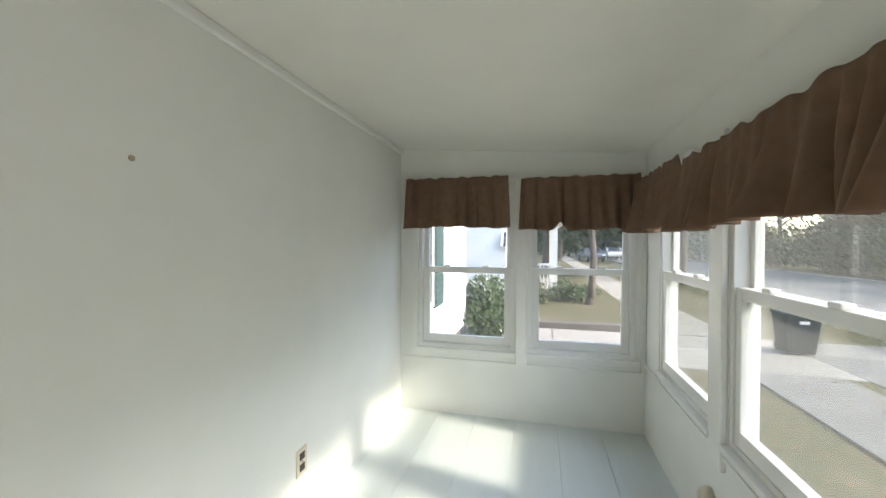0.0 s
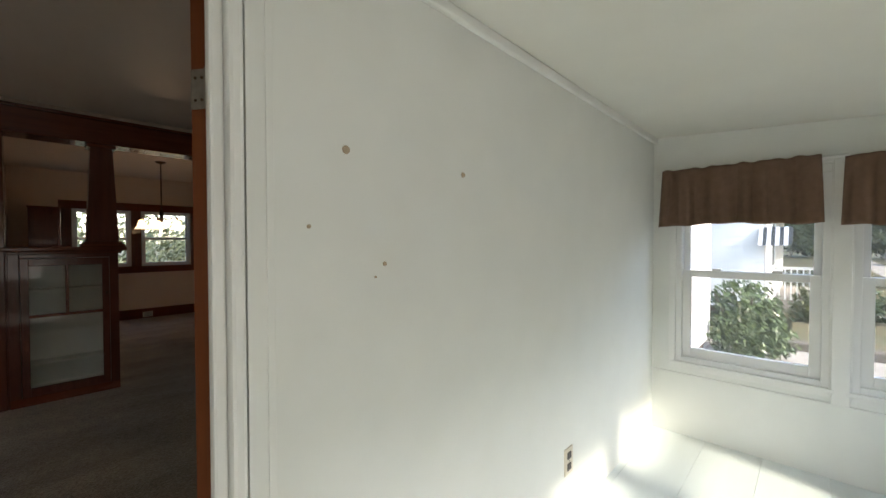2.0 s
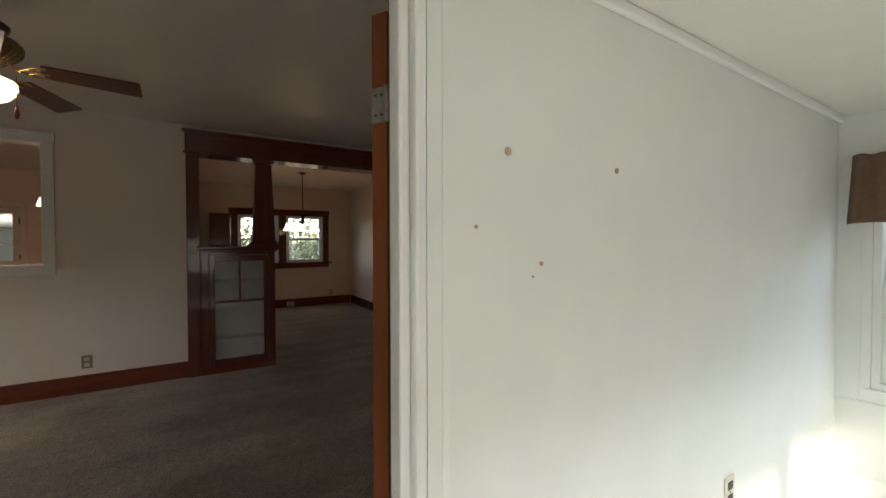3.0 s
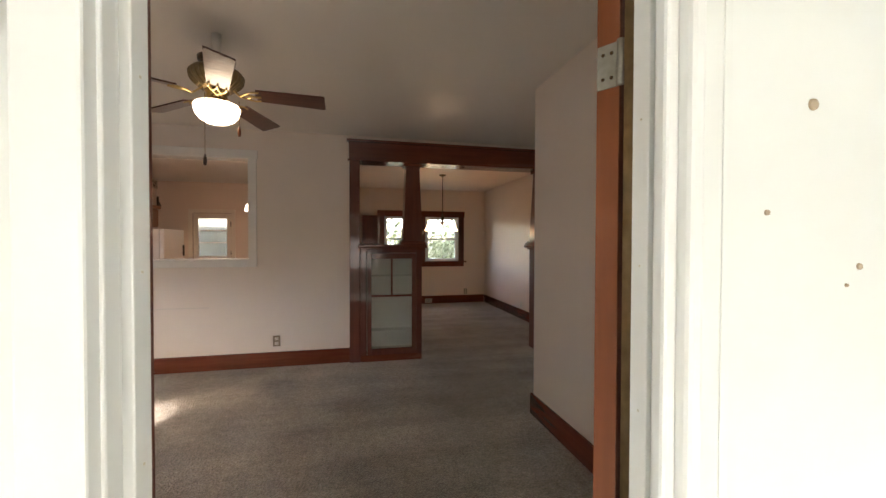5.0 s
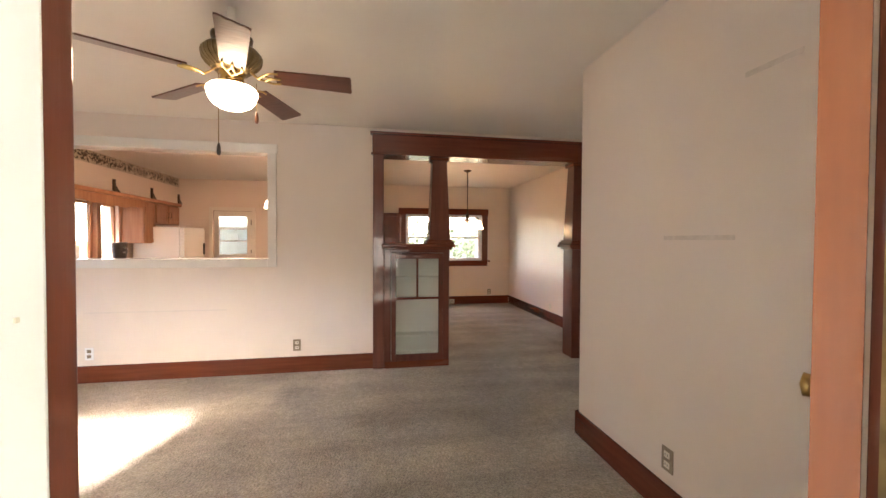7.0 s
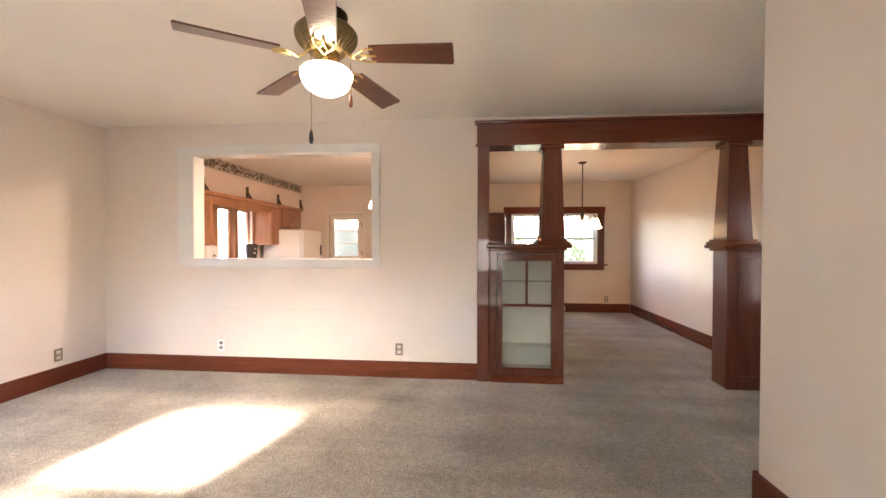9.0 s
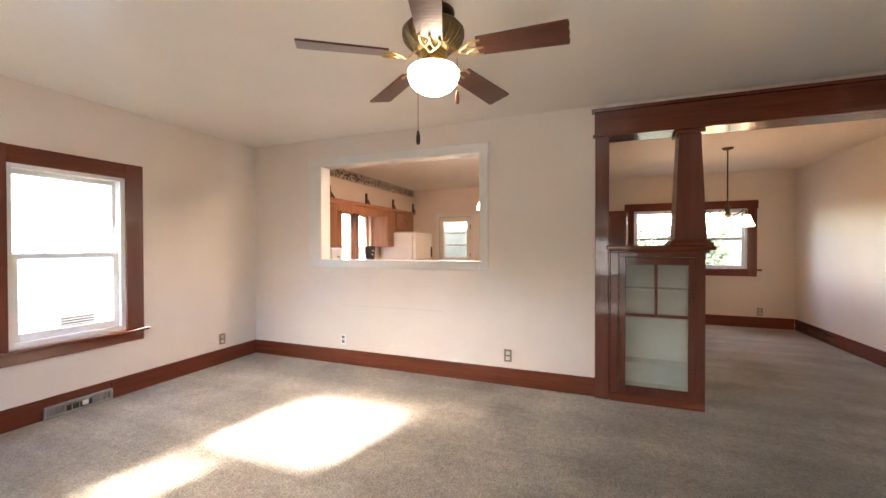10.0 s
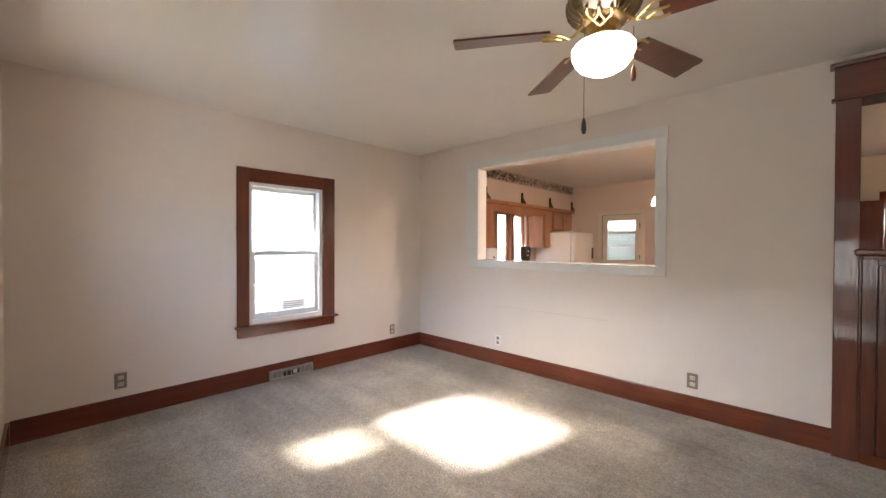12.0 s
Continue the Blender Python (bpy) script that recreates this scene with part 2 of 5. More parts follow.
BARK = material("tree_bark", (0.13, 0.10, 0.075), (0.06, 0.047, 0.036), 14, 0.95, 1.0, 30, stretch=(1, 1, 0.25))
CARPAINT = material("grey_blue_car_paint", (0.07, 0.085, 0.11), (0.06, 0.075, 0.10), 4, 0.25, coat=1.0)
CARPAINT2 = material("silver_car_paint", (0.45, 0.46, 0.47), (0.42, 0.43, 0.44), 4, 0.25, coat=1.0)
TYRE = material("tyre_rubber", (0.025, 0.025, 0.025), (0.018, 0.018, 0.018), 20, 0.8)
CARGLASS = material("car_glass", (0.03, 0.035, 0.04), (0.025, 0.03, 0.035), 4, 0.08)
BIN = material("bin_plastic", (0.035, 0.04, 0.042), (0.028, 0.032, 0.034), 15, 0.5)
BORDER_L = material("wallpaper_border", (0.55, 0.47, 0.36), (0.42, 0.34, 0.25), 30, 0.7)
BORDER_D = material("border_print", (0.045, 0.045, 0.025), (0.11, 0.045, 0.025), 40, 0.7)
CREAMDOOR = material("cream_door_paint", (0.78, 0.70, 0.60), (0.74, 0.66, 0.56), 5, 0.35)
BACKROOM = material("grey_green_boards", (0.46, 0.50, 0.46), (0.40, 0.44, 0.40), 6, 0.6)
COUNTER = material("counter_laminate", (0.55, 0.50, 0.43), (0.48, 0.43, 0.37), 30, 0.35)


# ---- helpers for shapes ----
def addbox(bm, x0, x1, y0, y1, z0, z1):
    vs = [bm.verts.new((x, y, z)) for x in (x0, x1) for y in (y0, y1) for z in (z0, z1)]
    for f in ((0, 1, 3, 2), (4, 6, 7, 5), (0, 4, 5, 1), (2, 3, 7, 6), (0, 2, 6, 4), (1, 5, 7, 3)):
        bm.faces.new([vs[i] for i in f])
    return bm


def box(*b, bev=0.0):
    bm = addbox(bmesh.new(), *b)
    return bevelled(bm, bev)


def bevelled(bm, off, seg=2):
    if off:
        bmesh.ops.recalc_face_normals(bm, faces=bm.faces)
        bmesh.ops.bevel(bm, geom=list(bm.edges), offset=off, segments=seg, profile=0.5, affect="EDGES", clamp_overlap=True)
    return bm


def ring(x0, x1, y0, y1, z0, z1, t, tb=None, tt=None, bev=0.0):
    """A frame in the x-z plane, bars t wide, bottom bar tb, top bar tt."""
    tb, tt = tb or t, tt or t
    bm = bmesh.new()
    addbox(bm, x0, x0 + t, y0, y1, z0, z1)
    addbox(bm, x1 - t, x1, y0, y1, z0, z1)
    addbox(bm, x0 + t, x1 - t, y0, y1, z0, z0 + tb)
    addbox(bm, x0 + t, x1 - t, y0, y1, z1 - tt, z1)
    return bevelled(bm, bev)


def lathe(profile, n=24, centre=(0, 0, 0)):
    """Profile of (radius, z), turned about z."""
    bm = bmesh.new()
    rings = []
    for r, z in profile:
        if r < 1e-5:
            rings.append([bm.verts.new((centre[0], centre[1], centre[2] + z))])
        else:
            rings.append([bm.verts.new((centre[0] + r * math.cos(2 * math.pi * i / n), centre[1] + r * math.sin(2 * math.pi * i / n), centre[2] + z)) for i in range(n)])
    for a, b in zip(rings, rings[1:]):
        for i in range(n):
            j = (i + 1) % n
            q = [a[i % len(a)], a[j % len(a)], b[j % len(b)], b[i % len(b)]]
            q = list(dict.fromkeys(q))
            if len(q) > 2:
                bm.faces.new(q)
    bmesh.ops.recalc_face_normals(bm, faces=bm.faces)
    return bm


def tube(points, r, n=8, taper=1.0):
    bm = bmesh.new()
    pts = [Vector(p) for p in points]
    rings = []
    for k, p in enumerate(pts):
        d = (pts[min(k + 1, len(pts) - 1)] - pts[max(k - 1, 0)]).normalized()
        u = d.orthogonal().normalized()
        v = d.cross(u)
        rr = r * (1 + (taper - 1) * k / max(len(pts) - 1, 1))
        rings.append([bm.verts.new(p + rr * (math.cos(2 * math.pi * i / n) * u + math.sin(2 * math.pi * i / n) * v)) for i in range(n)])
    for a, b in zip(rings, rings[1:]):
        best = min(range(n), key=lambda s: (a[0].co - b[s].co).length)
        for i in range(n):
            bm.faces.new([a[i], a[(i + 1) % n], b[(i + 1 + best) % n], b[(i + best) % n]])
    bm.faces.new(rings[0][::-1])
    bm.faces.new(rings[-1])
    bmesh.ops.recalc_face_normals(bm, faces=bm.faces)
    return bm


def smooth_line(pts, n=5):
    """Points along a soft curve through the given ones."""
    p = [Vector(q) for q in pts]
    p = [2 * p[0] - p[1]] + p + [2 * p[-1] - p[-2]]
    out = []
    for a, b, c, d in zip(p, p[1:], p[2:], p[3:]):
        for i in range(n):
            t = i / n
            out.append(0.5 * (2 * b + (c - a) * t + (2 * a - 5 * b + 4 * c - d) * t * t + (3 * b - a - 3 * c + d) * t ** 3))
    return out + [p[-2]]


def root(ob):
    while ob.parent:
        ob = ob.parent
    return ob


def mesh_object(name, bm, mat, smooth=False):
    bmesh.ops.recalc_face_normals(bm, faces=bm.faces)
    me = bpy.data.meshes.new(name)
    bm.to_mesh(me)
    bm.free()
    me.materials.append(mat)
    if smooth:
        for p in me.polygons:
            p.use_smooth = True
    return new(name, me)


def part(name, bm, mat, parent, label="", local=False, smooth=False):
    """One mesh under a thing or a part; its shape is given in the world unless local."""
    if not local:
        bm.transform(root(parent).matrix_basis.inverted())
    ob = mesh_object(name, bm, mat, smooth)
    ob.parent = parent
    if label:
        ob["label"] = label
    return ob


def thing(name, m, label, category, group="", kind=""):
    ob = new(name)
    ob.matrix_basis = m if isinstance(m, Matrix) else Matrix.Translation(m)
    ob.empty_display_size = 0.1
    return tagged(ob, label, category, group, kind)


def solid(name, bm, mat, label, category, kind="", smooth=False, group=""):
    """A thing that is one mesh, with its origin at its base."""
    ob = mesh_object(name, bm, mat, smooth)
    co = np.array([v.co for v in ob.data.vertices])
    lo, hi = co.min(0), co.max(0)
    o = Vector(((lo[0] + hi[0]) / 2, (lo[1] + hi[1]) / 2, lo[2]))
    ob.data.transform(Matrix.Translation(-o))
    ob.location = o
    return tagged(ob, label, category, group, kind)


def wall(name, axis, u0, u1, t0, t1, z0, z1, mat, holes=(), label="painted plaster wall"):
    """A wall along x or y with thickness t0..t1 and holes (u0, u1, z0, z1) through it."""
    us = sorted({u0, u1, *(h[0] for h in holes), *(h[1] for h in holes)})
    bm = bmesh.new()
    for a, b in zip(us, us[1:]):
        cuts = sorted((h[2], h[3]) for h in holes if h[0] < (a + b) / 2 < h[1])
        z = z0
        for c0, c1 in cuts + [(z1, z1)]:
            if c0 > z + 1e-6:
                addbox(bm, *((a, b, t0, t1) if axis == "x" else (t0, t1, a, b)), z, c0)
            z = c1
    return solid(name, bm, mat, label, "wall", "structure")


def double_hung(name, m, w, z0, z1, meet, wall_t, label, stile=0.045, frame=0.03, mat=None, glass=None, inset=0.035):
    """A sash window; local x across, y outwards, z up, standing in an opening w wide."""
    mat = mat or VINYL
    win = thing(name, m, label, "window", kind="structure")
    part("window_frame", ring(0, w, 0.005, wall_t, z0, z1, frame, bev=0.002), mat, win, local=True)
    up = part("upper_sash", ring(frame, w - frame, inset + 0.04, inset + 0.07, meet - 0.02, z1 - frame, stile * 0.7, 0.04, 0.035, bev=0.003), mat, win, local=True)
    lo = part("lower_sash", ring(frame, w - frame, inset, inset + 0.033, z0 + frame, meet + 0.02, stile, 0.055, 0.04, bev=0.003), mat, win, local=True)
    for sash, y, a, b, s in ((up, inset + 0.055, meet + 0.01, z1 - frame - 0.03, stile * 0.65), (lo, inset + 0.015, z0 + frame + 0.05, meet - 0.015, stile * 0.95)):
        g = part("pane", box(frame + s, w - frame - s, y, y + 0.004, a, b), glass or GLASS, sash, "dusty glass pane" if glass else "clear glass pane", local=True)
        g.visible_shadow = bool(glass)
    for x in (0.3, 0.7):
        part("sash_lock", box(w * x - 0.022, w * x + 0.022, inset - 0.005, inset + 0.025, meet + 0.0205, meet + 0.036, bev=0.004), mat, lo, local=True)
    return win


def outlet(m, plate, face, label):
    """A duplex socket on a wall; local y points out of the wall."""
    o = thing("wall_outlet", m, label, "outlet", "wall outlets")
    part("cover_plate", box(-0.036, 0.036, 0.0, 0.006, -0.057, 0.057, bev=0.003), plate, o, local=True)
    for z in (-0.024, 0.024):
        r = part("receptacle", box(-0.017, 0.017, 0.005, 0.009, z - 0.015, z + 0.015, bev=0.004), face, o, local=True)
        for x in (-0.007, 0.007):
            part("slot", box(x - 0.0015, x + 0.0015, 0.0088, 0.0096, z - 0.006, z + 0.006), DARK, r, local=True)
    part("screw", box(-0.003, 0.003, 0.006, 0.008, -0.003, 0.003), STEEL, o, local=True)
    return o


def valance(name, m, w, h, seed, label, lift=0.0, at=0.5, folds=9, deep=1.0):
    """A gathered cloth valance; local x across, y towards the room, hanging from z = 0 down to -h."""
    rng = random.Random(seed)
    ph = [rng.uniform(0, 6.28) for _ in range(6)]
    bm = bmesh.new()
    nx, nz = 110, 22
    vs = []
    for k in range(nz + 1):
        f = k / nz
        row = []
        for i in range(nx + 1):
            u = i / nx
            warp = u * folds * 6.6 + ph[0] + 1.3 * math.sin(u * 9 + ph[1]) + 0.5 * math.sin(u * 23 + ph[3])
            d = deep * (0.030 * (abs(math.sin(warp)) ** 0.7 - 0.6) + 0.007 * math.sin(u * folds * 19 + ph[2] + 1.6 * f))
            d += deep * 0.022 * f * max(0.0, math.sin(u * folds * 4.1 + ph[2])) ** 6
            d -= deep * 0.02 * max(0.0, math.sin(u * folds * 2.7 + ph[5] + 0.5 * f)) ** 14
            d += 0.006 * math.sin(u * 41 + ph[3]) * f
            near = math.exp(-((u - at) / 0.04) ** 2)
            z = -h * f + (lift * near + 0.006 * math.sin(u * 7 + ph[4]) + 0.003 * math.sin(u * folds * 9.4 + ph[0])) * f
            z += 0.0022 * deep * (1 - f) * (math.sin(u * 60 + ph[5]) + math.sin(u * 37 + ph[4]))
            flare = 0.012 * f * (2 * u - 1)
            row.append(bm.verts.new((u * w + flare, 0.03 + d * (0.08 + 1.05 * f) + 0.02 * f, z)))
        vs.append(row)
    for a, b in zip(vs, vs[1:]):
        for i in range(nx):
            bm.faces.new([a[i], a[i + 1], b[i + 1], b[i]])
    v = thing(name, m, label, "valance", "porch valances")
    cloth = part("cloth", bm, FABRIC, v, local=True, smooth=True)
    th = cloth.modifiers.new("thickness", "SOLIDIFY")
    th.thickness = 0.003
    part("rod", tube([(-0.01, -0.008, -0.02), (w + 0.01, -0.008, -0.02)], 0.006), VINYL, v, local=True)
    return v

# ---- the house: floors, walls, ceilings ----
L, D, H = -3.76, 3.86, 2.45          # west wall, far wall, ceiling of the living room
YD = 0.20                            # room side of the wall at the door
PY, YI = 0.035, 0.28                 # porch side and room side of the front wall
XE, YF, PZ = 3.065, -1.57, 0.115     # porch end wall, porch front wall, porch floor


def floor_slab(name, x0, x1, y0, y1, z0, z1, mat, label):
    return solid(name, box(x0, x1, y0, y1, z0, z1), mat, label, "floor", "structure")


floor_slab("floor_1", -3.9, 3.1, 0.14, 7.9, -0.12, 0.0, CARPET, "grey-beige cut-pile carpet with vacuum streaks")
floor_porch = floor_slab("floor_2", -1.4, 3.15, -1.66, 0.139, -0.1, PZ - 0.02, PORCH_FLOOR, "pale grey-green painted board floor of the porch")
solid("threshold", box(-0.2, 0.6, 0.06, 0.18, PZ - 0.02, PZ + 0.012, bev=0.006), WOODX, "worn dark wooden door sill", "sill", "structure")
solid("ceiling", box(-3.96, 3.12, 0.1, 3.95, H, H + 0.12), CEIL, "off-white plaster ceiling of the living room", "ceiling", "structure")
solid("ceiling_2", box(-3.75, -0.06, 3.95, 7.96, H, H + 0.12), CEIL, "cream kitchen ceiling", "ceiling", "structure")
solid("ceiling_3", box(-0.06, 2.98, 3.95, 7.76, 2.42, H + 0.12), ROOM2, "cream dining room ceiling", "ceiling", "structure")
bm = bmesh.new()
vs = [bm.verts.new(p) for p in ((-1.42, PY, 1.97), (3.185, PY, 1.97), (3.185, YF - 0.12, 1.855), (-1.42, YF - 0.12, 1.855),
                                (-1.42, PY, 2.1), (3.185, PY, 2.1), (3.185, YF - 0.12, 1.99), (-1.42, YF - 0.12, 1.99))]
for f in ((0, 1, 2, 3), (7, 6, 5, 4), (0, 4, 5, 1), (1, 5, 6, 2), (2, 6, 7, 3), (3, 7, 4, 0)):
    bm.faces.new([vs[i] for i in f])
solid("ceiling_4", bm, PORCH_CEIL, "sloping white boarded porch ceiling", "ceiling", "structure")

wall("wall_west", "y", PY, 3.86, L - 0.2, L, -0.6, H, WALL, [(1.752, 2.475, 0.565, 1.86)], "cream painted plaster wall with one window")
wall("wall_far", "x", -3.96, 0.03, D, D + 0.12, -0.6, H, WALL, [(-2.79, -0.968, 1.115, 2.155)], "cream wall with a wide pass-through opening")
wall("wall_far_top", "x", 0.03, 3.12, D, D + 0.12, 2.398, H, WALL)
wall("wall_far_end", "x", 2.72, 3.12, D + 0.12, D + 0.14, 0, H, WALL)
wall("wall_east", "y", 2.255, 3.98, 3.0, 3.12, -0.6, H, WALL, [(2.75, 3.45, 0.565, 1.86)])
wall("wall_stub", "y", YD, 2.255, 1.41, 1.51, 0.0, H, WALL, label="cream wall with scuff marks beside the front door")
wall("wall_stub_end", "x", 1.51, 3.0, 2.155, 2.255, 0.0, H, WALL)
wall("wall_front", "x", -3.96, -0.5, PY + 0.05, YI, -0.6, H, WALL, [(-2.79, -1.84, 0.87, 2.04)], "front wall between porch and living room")
wall("wall_front_2", "x", -0.5, 3.2, PY + 0.05, YD, -0.6, H, WALL, [(-0.205, 0.605, 0.0, 1.94)], "front wall around the open doorway")
wall("wall_porch_house", "x", 0.587, XE, PY, PY + 0.05, PZ - 0.02, 2.05, PORCH_WALL, label="white painted porch wall with old screw holes")
wall("wall_porch_house_2", "x", -1.42, -0.234, PY + 0.045, PY + 0.05, PZ - 0.02, 2.05, PORCH_WALL)
wall("wall_porch_head", "x", -0.234, 0.587, PY, PY + 0.05, 1.86, 2.05, PORCH_WALL)
w1 = (-0.775, -0.095)
w2 = (-1.515, -0.855)
wall("wall_porch_end", "y", YF - 0.12, PY, XE, XE + 0.12, -0.6, 2.0, PORCH_WALL, [(*w1, 0.57, 1.66), (*w2, 0.57, 1.66)], "white porch end wall with two windows")
FRONT_X = [2.10 - 0.8 * i for i in range(5)]
wall("wall_porch_front", "x", -1.42, XE, YF - 0.085, YF, -0.6, 1.94, PORCH_WALL, [(x, x + 0.68, 0.60, 1.64) for x in FRONT_X], "white porch front wall with a row of windows")
wall("wall_porch_west", "y", YF - 0.12, PY, -1.42, -1.30, -0.6, 2.0, PORCH_WALL)
wall("wall_kitchen_west", "y", D + 0.12, 7.96, -3.75, -3.55, -0.6, H, ROOM2, [(5.27, 6.1, 0.98, 1.80)], "peach-cream kitchen wall")
wall("wall_kitchen_back", "x", -3.55, 0.0, 7.84, 7.96, -0.6, H, ROOM2, [(-2.96, -2.28, 0.0, 1.86)], "peach-cream kitchen wall with a glazed door")
wall("wall_partition", "y", D + 0.12, 7.84, -0.12, 0.0, 0.0, H, ROOM2)
wall("wall_dining_back", "x", 0.0, 2.98, 7.64, 7.76, -0.6, 2.5, ROOM2, [(0.67, 2.256, 0.90, 1.846)], "peach-cream dining room wall with a double window")
wall("wall_dining_east", "y", 4.0, 7.64, 2.86, 2.98, -0.6, 2.5, ROOM2, label="peach-cream dining room wall")

# porch trim
solid("trim_crown", bevelled(box(0.587, XE, PY - 0.022, PY, 1.935, 1.968), 0.006), PORCH_TRIM, "thin white moulding under the porch ceiling", "moulding", "structure")
solid("trim_crown.001", bevelled(box(XE - 0.018, XE, YF, PY - 0.022, 1.705, 1.735), 0.006), PORCH_TRIM, "white moulding strip above the windows", "moulding", "structure")
solid("trim_ledge", bevelled(box(XE - 0.012, XE, YF, PY, 0.488, 0.500), 0.003), PORCH_TRIM, "narrow white apron strip under the windows", "moulding", "structure")
solid("trim_ledge.001", bevelled(box(-1.3, XE - 0.012, YF, YF + 0.014, 0.545, 0.560), 0.003), PORCH_TRIM, "narrow white apron strip under the windows", "moulding", "structure")
solid("trim_corner", bevelled(box(XE - 0.03, XE, YF, YF + 0.03, 0.50, 1.72), 0.006), PORCH_TRIM, "white corner post between the windows", "moulding", "structure")
solid("trim_mullion", bevelled(box(XE - 0.022, XE, -0.85, -0.78, 0.50, 1.72), 0.004), PORCH_TRIM, "white flat board between two windows", "moulding", "structure")
for k, x in enumerate(FRONT_X):
    solid("trim_mullion", bevelled(box(x - 0.115, x - 0.005, YF, YF + 0.02, 0.50, 1.70), 0.004), PORCH_TRIM, "white flat board between two windows", "moulding", "structure")
solid("trim_panel_joint", bevelled(box(0.621, 0.636, PY - 0.0025, PY, PZ, 1.935), 0.001), PORCH_WALL, "painted joint strip on the porch wall", "moulding", "structure")

# porch windows
for k, (a, b) in enumerate((w1, w2)):
    win = double_hung("window_%d" % (k + 1), pose(XE, b, 0, rz=-90), b - a, 0.57, 1.66, 1.115, 0.12, "white vinyl sash window in the porch end wall", mat=VINYL, glass=GLASS_HAZY)
    part("window_sill", box(-0.02, b - a + 0.02, -0.024, 0.03, 0.552, 0.572, bev=0.004), PORCH_TRIM, win, local=True)
    part("casing", ring(-0.035, b - a + 0.035, -0.014, 0.0, 0.53, 1.70, 0.036, bev=0.002), PORCH_TRIM, win, local=True)
for k, x in enumerate(FRONT_X):
    win = double_hung("window_%d" % (k + 3), pose(x + 0.68, YF, 0, rz=180), 0.68, 0.60, 1.64, 1.135, 0.085, "white vinyl sash window in the porch front wall", mat=VINYL, glass=GLASS_DUSTY, stile=0.034, frame=0.022, inset=0.012)
    part("window_sill", box(-0.02, 0.70, -0.026, 0.03, 0.58, 0.602, bev=0.004), PORCH_TRIM, win, local=True)

# porch valances
valance("window_valance", pose(XE - 0.055, -0.735, 1.742, rz=90), 0.70, 0.335, 3, "short brown cloth valance with shallow gathers", folds=3, deep=1.3)
valance("window_valance", pose(XE - 0.055, -1.52, 1.722, rz=90), 0.705, 0.335, 8, "short brown cloth valance, hem caught up in the middle", lift=0.05, at=0.65, folds=3, deep=1.3)
valance("window_valance", pose(2.262, YF + 0.05, 1.668, rz=0), 0.76, 0.302, 13, "brown gathered cloth valance over the corner window", folds=4, deep=2.0)
valance("window_valance", pose(1.10, YF + 0.05, 1.640, rz=0), 1.095, 0.284, 17, "long brown gathered cloth valance", folds=5, deep=2.3)
valance("window_valance", pose(-0.06, YF + 0.05, 1.648, rz=0), 1.14, 0.284, 19, "long brown gathered cloth valance", folds=5, deep=1.5)
v = thing("curtain_hook", (2.243, YF + 0.05, 1.66), "small white plastic curtain rod bracket", "bracket")
part("plate", box(2.233, 2.252, YF + 0.003, YF + 0.05, 1.665, 1.69, bev=0.002), VINYL, v)
part("hook", box(2.236, 2.248, YF + 0.045, YF + 0.062, 1.652, 1.676, bev=0.002), VINYL, v)
v = thing("curtain_rod", (XE - 0.05, -0.775, 1.72), "white curtain rod end over the window post", "rod")
part("rod", tube([(XE - 0.05, -0.83, 1.728), (XE - 0.05, -0.72, 1.728)], 0.008), VINYL, v)
v = thing("brown_curtain_end", (-0.30, PY - 0.01, 1.51), "end of a brown cloth valance beside the door", "valance")
part("cloth", bevelled(box(-0.52, -0.277, PY - 0.012, PY + 0.03, 1.515, 1.80), 0.008), FABRIC, v)

# front door frame: white porch side, brown room side
fr = thing("door_1", (0.2, 0.15, PZ), "open front doorway with white painted jambs and casing", "doorway", kind="structure")
part("jamb", box(-0.205, -0.175, PY + 0.012, 0.16, PZ - 0.02, 1.90, bev=0.003), PORCH_TRIM, fr)
part("casing", box(-0.234, -0.172, PY - 0.004, PY + 0.045, PZ - 0.02, 1.95, bev=0.004), PORCH_TRIM, fr)
part("door_stop", box(-0.176, -0.162, 0.10, 0.140, PZ - 0.02, 1.89, bev=0.002), PORCH_TRIM, fr)
part("moulding", box(-0.176, -0.168, 0.055, 0.085, PZ - 0.02, 1.89, bev=0.003), PORCH_TRIM, fr)
part("jamb", box(0.569, 0.605, PY + 0.034, 0.15, PZ - 0.02, 1.90, bev=0.003), PORCH_TRIM, fr)
part("casing", box(0.531, 0.555, PY + 0.008, PY + 0.034, PZ - 0.02, 1.95, bev=0.006), PORCH_TRIM, fr)
part("casing", box(0.555, 0.582, PY - 0.012, PY + 0.034, PZ - 0.02, 1.95, bev=0.008), PORCH_TRIM, fr)
part("door_stop", box(0.553, 0.570, 0.102, 0.140, PZ - 0.02, 1.89, bev=0.002), PORCH_TRIM, fr)
part("moulding", box(0.561, 0.570, 0.072, 0.088, PZ - 0.02, 1.89, bev=0.003), PORCH_TRIM, fr)
part("head", box(-0.205, 0.605, PY + 0.034, 0.16, 1.87, 1.94, bev=0.003), PORCH_TRIM, fr)
part("weatherstrip", box(0.570, 0.580, 0.156, 0.184, PZ, 1.87), OLDBRASS, fr, "tarnished brass weatherstrip")
part("weatherstrip", box(-0.180, -0.172, 0.140, 0.152, PZ, 1.87), BRASS, fr, "brass weatherstrip")
for k in range(7):
    z = 0.30 + 0.24 * k
    part("nail", box(0.552, 0.5535, 0.1175, 0.1205, z, z + 0.003), PLATE_W, fr)
    part("nail", box(-0.1625, -0.161, 0.1175, 0.1205, z, z + 0.003), PLATE_W, fr)
